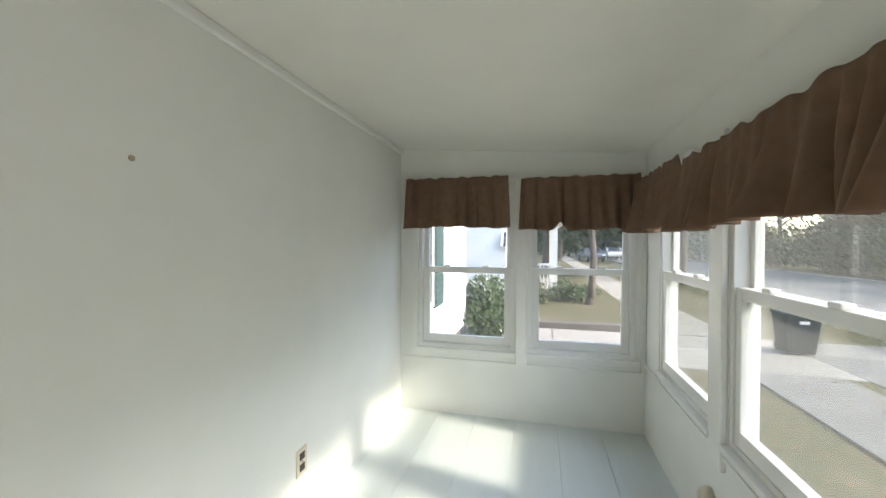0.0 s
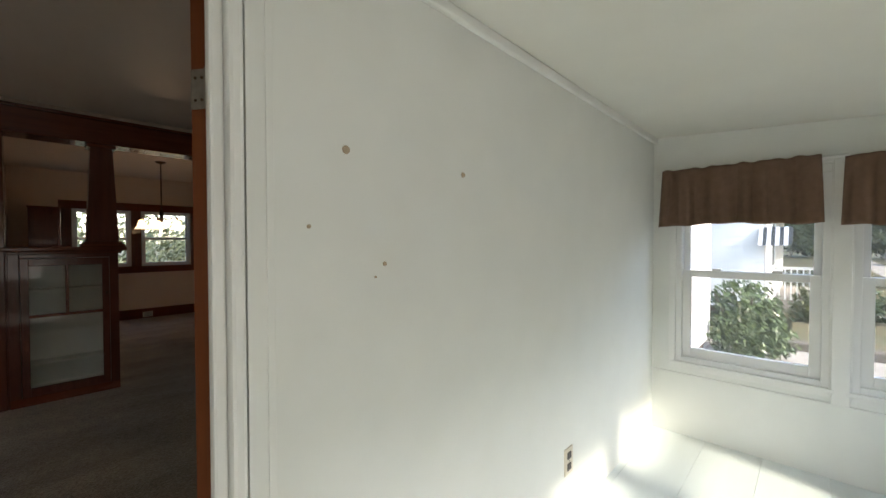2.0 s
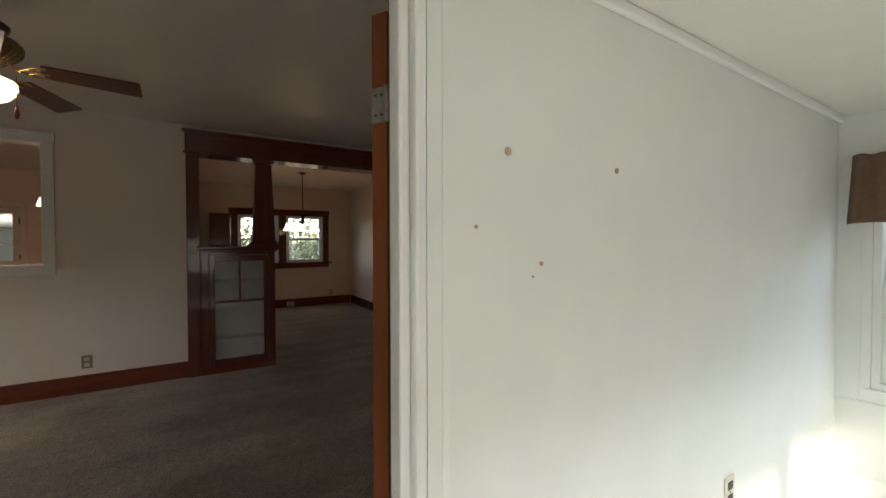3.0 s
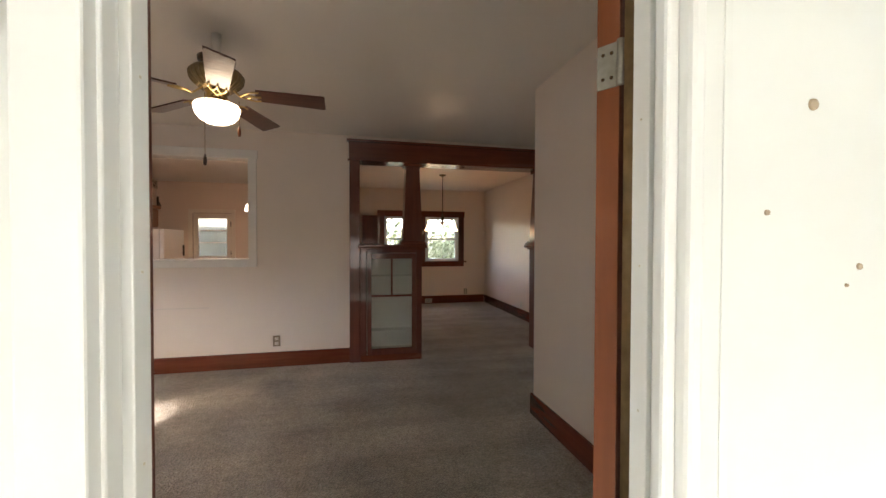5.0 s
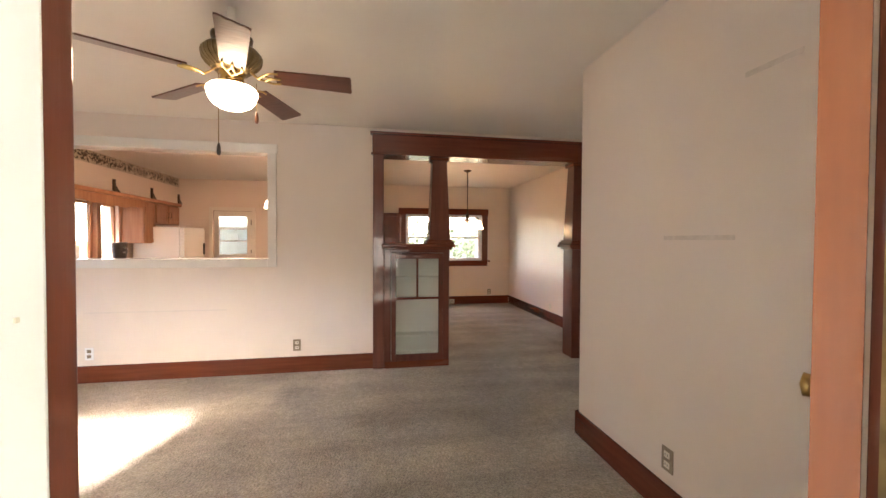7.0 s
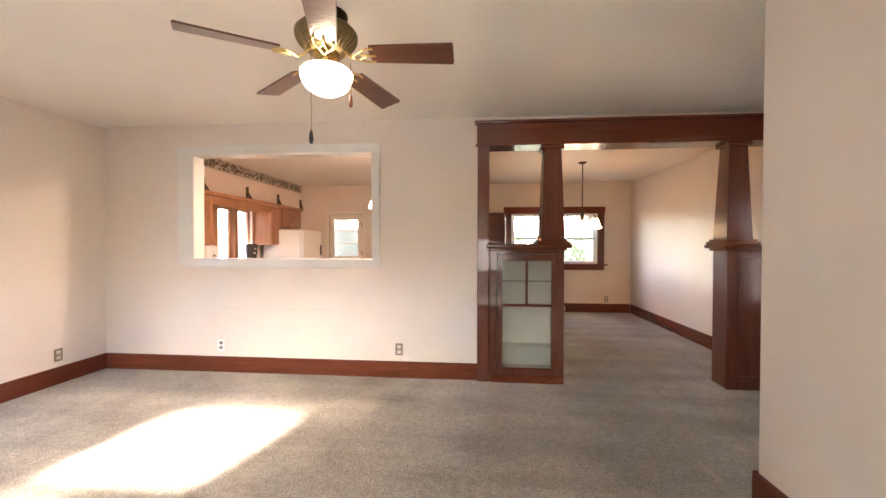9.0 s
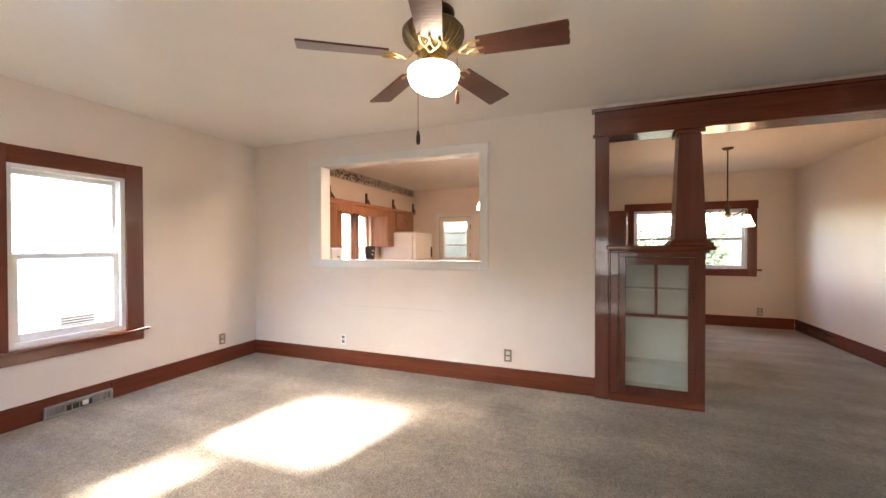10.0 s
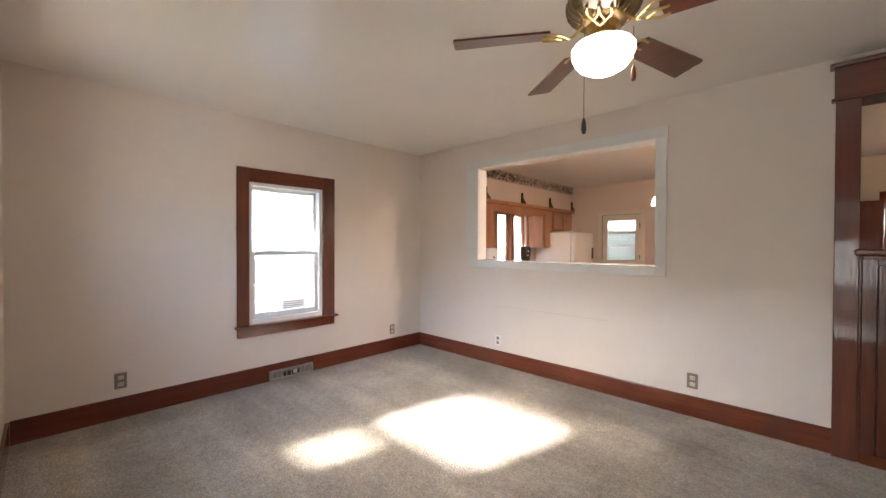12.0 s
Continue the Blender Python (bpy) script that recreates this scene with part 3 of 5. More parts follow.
part("inner_jamb", box(-0.205, -0.187, 0.162, YD + 0.004, 0.0, 1.92, bev=0.003), WOODZ, fr)
part("inner_jamb", box(0.584, 0.605, 0.186, YD + 0.004, 0.0, 1.92, bev=0.003), WOODZ, fr)
part("inner_casing", box(-0.31, -0.205, YD, YD + 0.02, 0.0, 2.03, bev=0.004), WOODZ, fr)
part("inner_casing", box(-0.31, 0.72, YD, YD + 0.02, 1.93, 2.06, bev=0.004), WOODX, fr)

# local x runs along the slab from its hinge edge, y towards the room
door = thing("front_door", pose(0.574, 0.2015, 0.02, rz=32), "wooden front door swung wide open into the room", "door")
slab = part("slab", box(0.003, 0.75, 0.0, 0.043, 0.0, 1.826, bev=0.003), WOODZ, door, local=True)
part("edge", box(-0.0005, 0.0035, 0.0005, 0.0425, 0.001, 1.825), DOORWOOD, slab, "bare orange wood hinge edge", local=True)
for a, b in ((0.15, 0.85), (1.0, 1.75)):
    part("panel", box(0.12, 0.63, 0.043, 0.050, a, b, bev=0.003), WOODZ, slab, local=True)
for z in (0.25, 1.571):
    hg = part("hinge", box(-0.003, -0.0005, 0.003, 0.041, z, z + 0.082), STEEL, door, "worn steel butt hinge", local=True)
    part("knuckle", lathe([(0.0, 0), (0.007, 0), (0.007, 0.082), (0.0, 0.082)], 10, (-0.006, -0.004, z)), STEEL, hg, local=True, smooth=True)
    for y in (0.014, 0.030):
        for dz in (0.018, 0.064):
            b = lathe([(0.0, 0), (0.0035, 0), (0.003, 0.0015), (0.0, 0.002)], 8)
            b.transform(pose(-0.003, y, z + dz, ry=-90))
            part("screw", b, BRONZE, hg, local=True)
b = lathe([(0.0, 0.0), (0.03, 0.0), (0.03, 0.008), (0.012, 0.012), (0.012, 0.03), (0.028, 0.045), (0.03, 0.06), (0.0, 0.068)], 16)
b.transform(pose(0.69, 0.043, 0.93, rx=-90))
part("knob", b, BRASS, door, local=True, smooth=True)

# marks on the porch wall
for k, (x, z, r) in enumerate(((1.184, 1.509, 0.008), (0.793, 1.516, 0.0095), (0.705, 1.346, 0.0045), (0.897, 1.262, 0.0055), (0.87, 1.232, 0.003))):
    b = lathe([(0.0, 0.0), (r, 0.0), (r * 0.9, 0.003), (r * 0.4, 0.002), (0.0, 0.001)], 14)
    b.transform(pose(x, PY, z, rx=90))
    solid("screw_hole", b, PLUG, "old screw hole filled with tan putty", "hole", group="screw holes in the porch wall", smooth=True)
outlet(pose(1.866, PY, 0.383, rz=180), PLATE_W, DARK, "ivory wall outlet with dark brown sockets on the porch wall")
bx = lathe([(0.0, 0.0), (0.046, 0.0), (0.046, 0.012), (0.040, 0.03), (0.022, 0.042), (0.0, 0.045)], 20)
bx.transform(pose(2.10, YF, 0.335, rx=-90))
solid("round_vent", bx, PLATE_W, "rounded beige cover cap on the wall below the sill", "cover cap", smooth=True)

# baseboards of the living room
BB = 0.156
for n, b in enumerate(((L, L + 0.02, 0.30, 1.925, 0, BB), (L, L + 0.02, 2.356, D, 0, BB), (L + 0.02, 0.03, D - 0.02, D, 0, BB), (1.39, 1.41, YD + 0.02, 2.275, 0, BB),
                       (1.39, 2.98, 2.255, 2.275, 0, BB), (L + 0.02, -0.51, YI, YI + 0.02, 0, BB), (2.98, 3.0, 2.28, 3.85, 0, BB),
                       (L, L + 0.012, 1.925, 2.356, 0.09, BB))):
    along = WOODY if b[1] - b[0] < 0.1 else WOODX
    solid("baseboard", bevelled(box(*b), 0.005), along, "dark red-brown stained wooden baseboard", "baseboard", "structure")
for b in ((2.84, 2.86, 4.06, 7.62, 0, 0.165), (0.0, 2.84, 7.62, 7.64, 0, 0.165), (0.0, 0.02, 4.1, 7.62, 0, 0.165)):
    solid("baseboard", bevelled(box(*b), 0.005), WOODY if b[1] - b[0] < 0.1 else WOODX, "dark red-brown stained wooden baseboard", "baseboard", "structure")

# west window with brown casing
win = double_hung("window_8", pose(L, 1.752, 0, rz=90), 0.723, 0.565, 1.86, 1.205, 0.14, "white sash window in dark stained wooden casing", stile=0.04)
part("casing", box(-0.105, -0.002, -0.022, 0.0, 0.555, 1.985, bev=0.004), WOODZ, win, "dark red-brown casing", local=True)
part("casing", box(0.725, 0.858, -0.022, 0.0, 0.555, 1.985, bev=0.004), WOODZ, win, "dark red-brown casing", local=True)
part("head_casing", box(-0.002, 0.725, -0.0205, 0.0, 1.858, 1.984, bev=0.004), WOODX, win, "dark red-brown casing", local=True)
part("window_sill", box(-0.125, 0.885, -0.06, 0.0, 0.532, 0.556, bev=0.006), WOODX, win, "dark red-brown sill", local=True)
part("apron", box(-0.105, 0.858, -0.02, 0.0, 0.448, 0.532, bev=0.004), WOODX, win, "dark red-brown apron", local=True)

# small front window that lets the sun onto the carpet
fw = thing("window_9", (-2.31, YI, 0.87), "living room front window in dark wooden casing", "window", kind="structure")
part("frame", ring(-2.79, -1.84, 0.19, 0.25, 0.87, 2.04, 0.03, 0.052, 0.05), WOODX, fw)
# unseen rail and panel, laid out to shape the sun patch
part("rail", box(-2.76, -1.87, 0.19, 0.25, 1.266, 1.388), WOODX, fw)
part("panel", box(-2.39, -1.87, 0.20, 0.235, 0.922, 1.266), WOODX, fw)
g = part("pane", box(-2.76, -1.87, 0.215, 0.219, 1.388, 1.99), GLASS, fw)
g.visible_shadow = False
# tint added so that this part of the sun patch is dimmer
g = part("pane", box(-2.76, -2.39, 0.215, 0.219, 0.922, 1.266), GLASS_DIM, fw, "tinted pane that dims part of the sun patch")
part("casing", ring(-2.89, -1.74, YI, YI + 0.022, 0.77, 2.14, 0.1), WOODX, fw)

# window of the recess beside the colonnade
win = double_hung("window_12", pose(3.0, 3.45, 0, rz=-90), 0.70, 0.565, 1.86, 1.205, 0.12, "white sash window in the recess beside the colonnade", stile=0.04, glass=GLASS_DIM)
part("casing", ring(-0.10, 0.80, -0.02, 0.0, 0.465, 1.96, 0.10, bev=0.004), WOODZ, win, "dark red-brown casing", local=True)

# pass-through casing
pt = thing("pass_through", (-1.87, D, 1.1), "glossy cream trim around the kitchen pass-through", "opening", kind="structure")
part("casing", box(-2.95, -2.78, D - 0.018, D, 1.045, 2.148, bev=0.003), CREAM_TRIM, pt)
part("casing", box(-0.978, -0.898, D - 0.018, D, 1.045, 2.148, bev=0.003), CREAM_TRIM, pt)
part("head_casing", box(-2.96, -0.888, D - 0.022, D, 2.145, 2.236, bev=0.003), CREAM_TRIM, pt)
part("apron", box(-2.78, -0.978, D - 0.02, D, 1.045, 1.116, bev=0.003), CREAM_TRIM, pt)
part("sill", box(-2.80, -0.96, D - 0.026, D + 0.13, 1.115, 1.128, bev=0.004), CREAM_TRIM, pt)
part("lining", box(-2.79, -2.778, D, D + 0.13, 1.128, 2.155), CREAM_TRIM, pt)
part("lining", box(-0.980, -0.968, D, D + 0.13, 1.128, 2.155), CREAM_TRIM, pt)
part("lining", box(-2.79, -0.968, D, D + 0.13, 2.143, 2.155), CREAM_TRIM, pt)

# ---- colonnade between living room and dining room ----
YC, YB = 3.812, 4.04
hd = thing("colonnade_header", (1.5, 3.9, 2.18), "wide dark red-brown wooden header over the room opening", "header")
part("beam", box(0.022, 2.98, YC, YB, 2.19, 2.377, bev=0.003), WOODX, hd)
part("cap_moulding", box(0.0, 2.99, YC - 0.035, YB + 0.02, 2.377, 2.40, bev=0.007), WOODX, hd)
part("bead", box(0.008, 2.985, YC - 0.014, YB + 0.008, 2.176, 2.192, bev=0.005), WOODX, hd)
po = thing("colonnade_post", (0.08, 3.92, 0), "dark glossy wooden door post beside the bookcase", "post")
part("post", box(0.028, 0.135, YC, YB, 0, 2.176, bev=0.004), WOODZ, po)
part("fillet", box(0.135, 0.147, YC + 0.012, YB - 0.01, 0, 1.234, bev=0.003), WOODZ, po)

bc = thing("built_in_bookcase", (0.47, 3.92, 0), "built-in dark wooden bookcase with a glazed door and white shelves", "bookcase")
part("side_panel", box(0.147, 0.165, YC + 0.03, YB, 0, 1.234), WOODZ, bc)
part("side_panel", box(0.79, 0.812, YC + 0.022, YB, 0, 1.234, bev=0.003), WOODZ, bc)
part("back_panel", box(0.165, 0.79, YB - 0.02, YB - 0.008, 0.02, 1.23), SHELF_W, bc, "white painted back")
part("back_cladding", box(0.147, 0.812, YB - 0.008, YB, 0.0, 1.234), WOODZ, bc)
part("bottom", box(0.165, 0.79, YC + 0.03, YB - 0.02, 0.08, 0.11), SHELF_W, bc, "white painted shelf")
for z in (0.30, 0.905):
    part("shelf", box(0.165, 0.79, YC + 0.045, YB - 0.02, z, z + 0.02, bev=0.003), SHELF_W, bc, "white painted shelf")
part("face_frame", ring(0.147, 0.812, YC, YC + 0.022, 0.0, 1.234, 0.062, 0.07, 0.05, bev=0.003), WOODZ, bc)
gd = part("glazed_door", ring(0.211, 0.748, YC - 0.006, YC + 0.018, 0.072, 1.182, 0.048, 0.065, 0.06, bev=0.003), WOODZ, bc)
part("muntin", box(0.259, 0.70, YC - 0.002, YC + 0.016, 0.702, 0.726, bev=0.003), WOODX, gd)
part("muntin", box(0.468, 0.489, YC - 0.002, YC + 0.016, 0.726, 1.122, bev=0.003), WOODZ, gd)
for b in ((0.259, 0.70, 0.137, 0.702), (0.259, 0.468, 0.726, 1.122), (0.489, 0.70, 0.726, 1.122)):
    g = part("pane", box(b[0], b[1], YC + 0.006, YC + 0.009, b[2], b[3]), GLASS_CAB, gd, "clear glass pane")
    g.visible_shadow = False
part("knob", lathe([(0.0, 0.0), (0.008, 0.0), (0.006, 0.008), (0.012, 0.018), (0.0, 0.024)], 12, (0.728, YC - 0.028, 0.86)), BRONZE, gd, smooth=True)
part("base_mould", box(0.147, 0.812, YC - 0.004, YC + 0.004, 0.0, 0.068, bev=0.002), WOODX, bc)
part("ledge", box(0.112, 0.872, YC - 0.05, YB + 0.03, 1.238, 1.276, bev=0.010), WOODX, bc)
part("ledge_mould", box(0.145, 0.835, YC - 0.022, YB + 0.01, 1.216, 1.240, bev=0.006), WOODX, bc)


def tapered(x0, x1, y0, y1, z0, xa, xb, ya, yb, z1):
    bm = bmesh.new()
    a = [bm.verts.new(p) for p in ((x0, y0, z0), (x1, y0, z0), (x1, y1, z0), (x0, y1, z0))]
    b = [bm.verts.new(p) for p in ((xa, ya, z1), (xb, ya, z1), (xb, yb, z1), (xa, yb, z1))]
    for i in range(4):
        bm.faces.new([a[i], a[(i + 1) % 4], b[(i + 1) % 4], b[i]])
    bm.faces.new(a[::-1])
    bm.faces.new(b)
    return bevelled(bm, 0.004)


def column(cx, ledge_z, label):
    c = thing("tapered_column", (cx, 3.926, ledge_z), label, "column", "tapered columns of the colonnade")
    y0, y1 = YC + 0.012, YB - 0.012
    part("plinth", box(cx - 0.145, cx + 0.145, y0 - 0.045, y1 + 0.045, ledge_z, ledge_z + 0.026, bev=0.008), WOODX, c)
    part("plinth", box(cx - 0.128, cx + 0.128, y0 - 0.028, y1 + 0.028, ledge_z + 0.026, ledge_z + 0.045, bev=0.006), WOODX, c)
    part("shaft", tapered(cx - 0.108, cx + 0.108, y0, y1, ledge_z + 0.045, cx - 0.075, cx + 0.075, y0 + 0.03, y1 - 0.03, 2.146), WOODZ, c)
    part("capital", box(cx - 0.10, cx + 0.10, y0 + 0.008, y1 - 0.008, 2.146, 2.176, bev=0.006), WOODX, c)
    return c


column(0.715, 1.276, "square tapered dark wooden column standing on the bookcase")
column(2.312, 1.276, "square tapered dark wooden column standing on a pedestal")
pd = thing("column_pedestal", (2.5, 3.93, 0), "dark glossy panelled wooden pedestal of the colonnade", "pedestal")
part("body", box(2.215, 2.98, YC + 0.024, YB, 0, 1.236, bev=0.003), WOODZ, pd)
part("face_frame", ring(2.205, 2.98, YC + 0.002, YC + 0.026, 0.0, 1.236, 0.085, 0.12, 0.075, bev=0.004), WOODZ, pd)
part("panel", box(2.30, 2.885, YC + 0.014, YC + 0.026, 0.13, 1.15, bev=0.004), WOODZ, pd)
part("ledge", box(2.15, 2.985, YC - 0.045, YB + 0.03, 1.238, 1.276, bev=0.010), WOODX, pd)
part("ledge_mould", box(2.185, 2.985, YC - 0.02, YB + 0.01, 1.216, 1.240, bev=0.006), WOODX, pd)

# ---- outlets, register, marks ----
TA = "taupe cover plate with two sockets above the baseboard"
outlet(pose(-2.508, D, 0.264, rz=180), VINYL, PLATE, "white wall outlet above the baseboard")
outlet(pose(-0.713, D, 0.268, rz=180), PLATE, PLATE_W, TA)
outlet(pose(L, 3.405, 0.262, rz=-90), PLATE, PLATE_W, TA)
outlet(pose(L, 0.85, 0.276, rz=-90), PLATE, PLATE_W, TA)
outlet(pose(1.41, 1.452, 0.275, rz=90), PLATE, PLATE_W, "taupe wall outlet near the front door")
outlet(pose(2.86, 5.70, 0.245, rz=90), PLATE_W, PLATE_W, "ivory wall outlet in the dining room")
outlet(pose(2.42, 7.64, 0.245, rz=180), PLATE, PLATE_W, "taupe wall outlet in the dining room")
rg = thing("floor_register", (L, 2.14, 0), "grey metal floor register with a missing damper", "register")
part("frame", ring(1.925, 2.356, -0.012, 0.012, 0.005, 0.092, 0.012, bev=0.002), METAL_GREY, rg, local=True)
rg.children[0].data.transform(pose(0, -2.14, 0) @ pose(0.026, 0, 0) @ pose(0, 0, 0, rz=90))
for k in range(9):
    y = 1.95 + 0.046 * k
    part("fin", box(L + 0.004, L + 0.030, y, y + 0.003, 0.014, 0.084), METAL_GREY, rg)
part("back", box(L + 0.002, L + 0.018, 1.93, 2.35, 0.01, 0.088), STEEL, rg)
# flat dark plate in place of the shaded hollow
part("opening", box(L + 0.016, L + 0.020, 2.06, 2.22, 0.016, 0.06), DARK, rg, "dark plate painted as the register's shaded inside")
part("damper", box(L + 0.030, L + 0.037, 2.15, 2.19, 0.03, 0.066, bev=0.003), PLATE_W, rg)
for a, b, z in ((1.13, 1.50, 1.322), (0.90, 1.10, 1.93)):
    solid("scuff_mark", box(1.4075, 1.41, a, b, z - 0.006, z + 0.014), SCUFF, "thin grey scuff where a rail was fixed", "mark", "structure")
solid("scuff_mark", box(-2.55, -1.35, D - 0.002, D, 0.63, 0.642), material("faint_scuff", (0.66, 0.59, 0.52), (0.70, 0.63, 0.55), 9, 0.6), "faint worn line along the wall", "mark", "structure")

fr2 = thing("wall_register", (1.6, 7.62, 0.02), "small pale metal register in the dining room baseboard", "register")
part("frame", box(1.53, 1.67, 7.608, 7.62, 0.02, 0.106, bev=0.003), PLATE_W, fr2)
for k in range(5):
    part("slot", box(1.545, 1.655, 7.6055, 7.609, 0.032 + 0.014 * k, 0.038 + 0.014 * k), DARK, fr2)

# ---- ceiling fan ----
FX, FY = -0.656, 1.949
fan = thing("ceiling_fan", (FX, FY, H), "five-blade walnut and brass ceiling fan with lit opal bowl", "ceiling fan")
part("down_rod", lathe([(0.0, H), (0.022, H), (0.020, 2.30), (0.0, 2.30)], 20, (FX, FY, 0)), CEIL, fan, "short rod painted like the ceiling", smooth=True)
part("canopy", lathe([(0.0, 2.318), (0.085, 2.318), (0.095, 2.31), (0.092, 2.292), (0.07, 2.275), (0.05, 2.265), (0.05, 2.23), (0.0, 2.23)], 28, (FX, FY, 0)), BRONZE, fan, smooth=True)
mo = part("motor_housing", lathe([(0.0, 2.258), (0.07, 2.256), (0.122, 2.245), (0.136, 2.228), (0.134, 2.20), (0.122, 2.18), (0.09, 2.155), (0.075, 2.135), (0.0, 2.135)], 36, (FX, FY, 0)), OLDBRASS, fan, "dull brass ribbed housing", smooth=True)
for k in range(30):
    b = tube(smooth_line([(0.086, 0, 2.151), (0.119, 0, 2.178), (0.132, 0, 2.20), (0.134, 0, 2.228)], 3), 0.0045, 6)
    b.transform(pose(FX, FY, 0, rz=12 * k))
    part("rib", b, OLDBRASS, mo, smooth=True)
part("switch_cup", lathe([(0.0, 2.14), (0.058, 2.14), (0.062, 2.128), (0.05, 2.115), (0.054, 2.10), (0.05, 2.085), (0.0, 2.085)], 28, (FX, FY, 0)), BRASS, fan, smooth=True)
part("fitter", lathe([(0.0, 2.088), (0.044, 2.087), (0.046, 2.075), (0.060, 2.068), (0.092, 2.066), (0.094, 2.058), (0.0, 2.057)], 28, (FX, FY, 0)), GILT, fan, smooth=True)
part("glass_bowl", lathe([(0.082, 2.064), (0.106, 2.060), (0.115, 2.049), (0.115, 2.032), (0.106, 2.004), (0.087, 1.979), (0.058, 1.962), (0.026, 1.954), (0.0, 1.953)], 36, (FX, FY, 0)), GLOBE, fan, "glowing opal glass bowl", smooth=True)
for k in range(5):
    a = 0.5 + 72 * k
    m = pose(FX, FY, (2.136, 2.118, 2.118, 2.118, 2.092)[k], rz=a) @ pose(0, 0, 0, rx=-13, ry=-1.5 if k == 4 else 2)
    bm = bmesh.new()
    n = 10
    out = [(0.205, -0.052)] + [(0.572 + 0.005 * abs(math.sin(math.pi * 3 * i / n)), -0.064 + 0.128 * i / n) for i in range(n + 1)] + [(0.205, 0.052), (0.195, 0.0)]
    top = [bm.verts.new((x, y, 0.004)) for x, y in out]
    bot = [bm.verts.new((x, y, -0.004)) for x, y in out]
    bm.faces.new(top)
    bm.faces.new(bot[::-1])
    for i in range(len(out)):
        j = (i + 1) % len(out)
        bm.faces.new([top[i], bot[i], bot[j], top[j]])
    bm.transform(m)
    bl = part("blade", bm, BLADE, fan, "dark walnut blade")
    for pts in ([(0.07, 0, 0.026), (0.12, 0, -0.016), (0.150, 0.020, -0.013), (0.185, 0.040, -0.010), (0.222, 0.040, -0.008)], [(0.12, 0, -0.016), (0.150, -0.020, -0.013), (0.185, -0.040, -0.010), (0.222, -0.040, -0.008)],
                [(0.150, 0.020, -0.013), (0.180, 0.006, -0.011), (0.205, 0.0, -0.010)], [(0.150, -0.020, -0.013), (0.180, -0.006, -0.011), (0.205, 0.0, -0.010), (0.228, 0.0, -0.009)]):
        t = tube(smooth_line(pts), 0.0055, 6)
        t.transform(m)
        part("blade_iron", t, GILT, bl, "brass scrolled blade iron", smooth=True)
for x, y, z0, z1, mat in ((-0.679, 1.835, 2.085, 1.760, DARK), (-0.54, 1.935, 2.085, 1.945, DOORWOOD)):
    ch = part("pull_chain", tube([(x, y, z0), (x, y, z1)], 0.0016, 5), BRASS, fan)
    part("pull", lathe([(0.0, z1 + 0.004), (0.004, z1), (0.0085, z1 - 0.02), (0.0095, z1 - 0.042), (0.006, z1 - 0.056), (0.0, z1 - 0.058)], 12, (x, y, 0)), mat, ch, smooth=True)

# ---- dining room ----
YW = 7.64
dw = thing("window_10", (1.46, YW, 0.90), "double sash window in dark stained casing in the dining room", "window", kind="structure")
part("casing", box(0.545, 0.67, YW - 0.025, YW, 0.88, 1.967, bev=0.003), WOODZ, dw)
part("casing", box(2.256, 2.374, YW - 0.025, YW, 0.88, 1.967, bev=0.003), WOODZ, dw)
part("head_casing", box(0.524, 2.387, YW - 0.028, YW, 1.842, 1.967, bev=0.003), WOODX, dw)
part("sill", box(0.492, 2.424, YW - 0.06, YW, 0.875, 0.904, bev=0.004), WOODX, dw)
part("apron", box(0.545, 2.374, YW - 0.022, YW, 0.788, 0.875, bev=0.003), WOODX, dw)
part("mullion", box(1.395, 1.531, YW - 0.022, YW + 0.08, 0.904, 1.842, bev=0.003), WOODZ, dw)
for a, b in ((0.67, 1.395), (1.531, 2.256)):
    part("frame", ring(a, b, YW + 0.01, YW + 0.11, 0.904, 1.842, 0.03), VINYL, dw)
    for z0, z1, y in ((0.922, 1.39, YW + 0.035), (1.36, 1.826, YW + 0.065)):
        s = part("sash", ring(a + 0.03, b - 0.03, y, y + 0.03, z0, z1, 0.035, bev=0.002), VINYL, dw)
        g = part("pane", box(a + 0.06, b - 0.06, y + 0.012, y + 0.016, z0 + 0.03, z1 - 0.03), GLASS, s)
        g.visible_shadow = False
ct = thing("china_cabinet", (0.48, 7.46, 0), "dark stained wooden cabinet beside the dining room window", "cabinet")
part("body", box(0.21, 0.54, 7.30, YW - 0.025, 0.0, 1.81, bev=0.004), WOODZ, ct)
part("top", box(0.20, 0.55, 7.285, YW - 0.03, 1.81, 1.834, bev=0.004), WOODX, ct)
part("door", box(0.235, 0.515, 7.288, 7.30, 0.1, 0.85, bev=0.003), WOODZ, ct)
part("door", box(0.235, 0.515, 7.288, 7.30, 0.9, 1.77, bev=0.003), WOODZ, ct)

CX, CY, CZ = 1.495, 5.81, 2.42
cl = thing("chandelier", (CX, CY, CZ), "bronze five-light chandelier with lit frosted bell shades", "chandelier")
part("canopy", lathe([(0.0, CZ), (0.065, CZ), (0.055, CZ - 0.015), (0.02, CZ - 0.03), (0.0, CZ - 0.03)], 20, (CX, CY, 0)), BRONZE, cl, smooth=True)
part("rod", tube([(CX, CY, CZ - 0.02), (CX, CY, 1.72)], 0.008), BRONZE, cl)
part("hub", lathe([(0.0, 1.76), (0.018, 1.75), (0.03, 1.71), (0.022, 1.66), (0.035, 1.63), (0.015, 1.60), (0.0, 1.585)], 18, (CX, CY, 0)), BRONZE, cl, smooth=True)
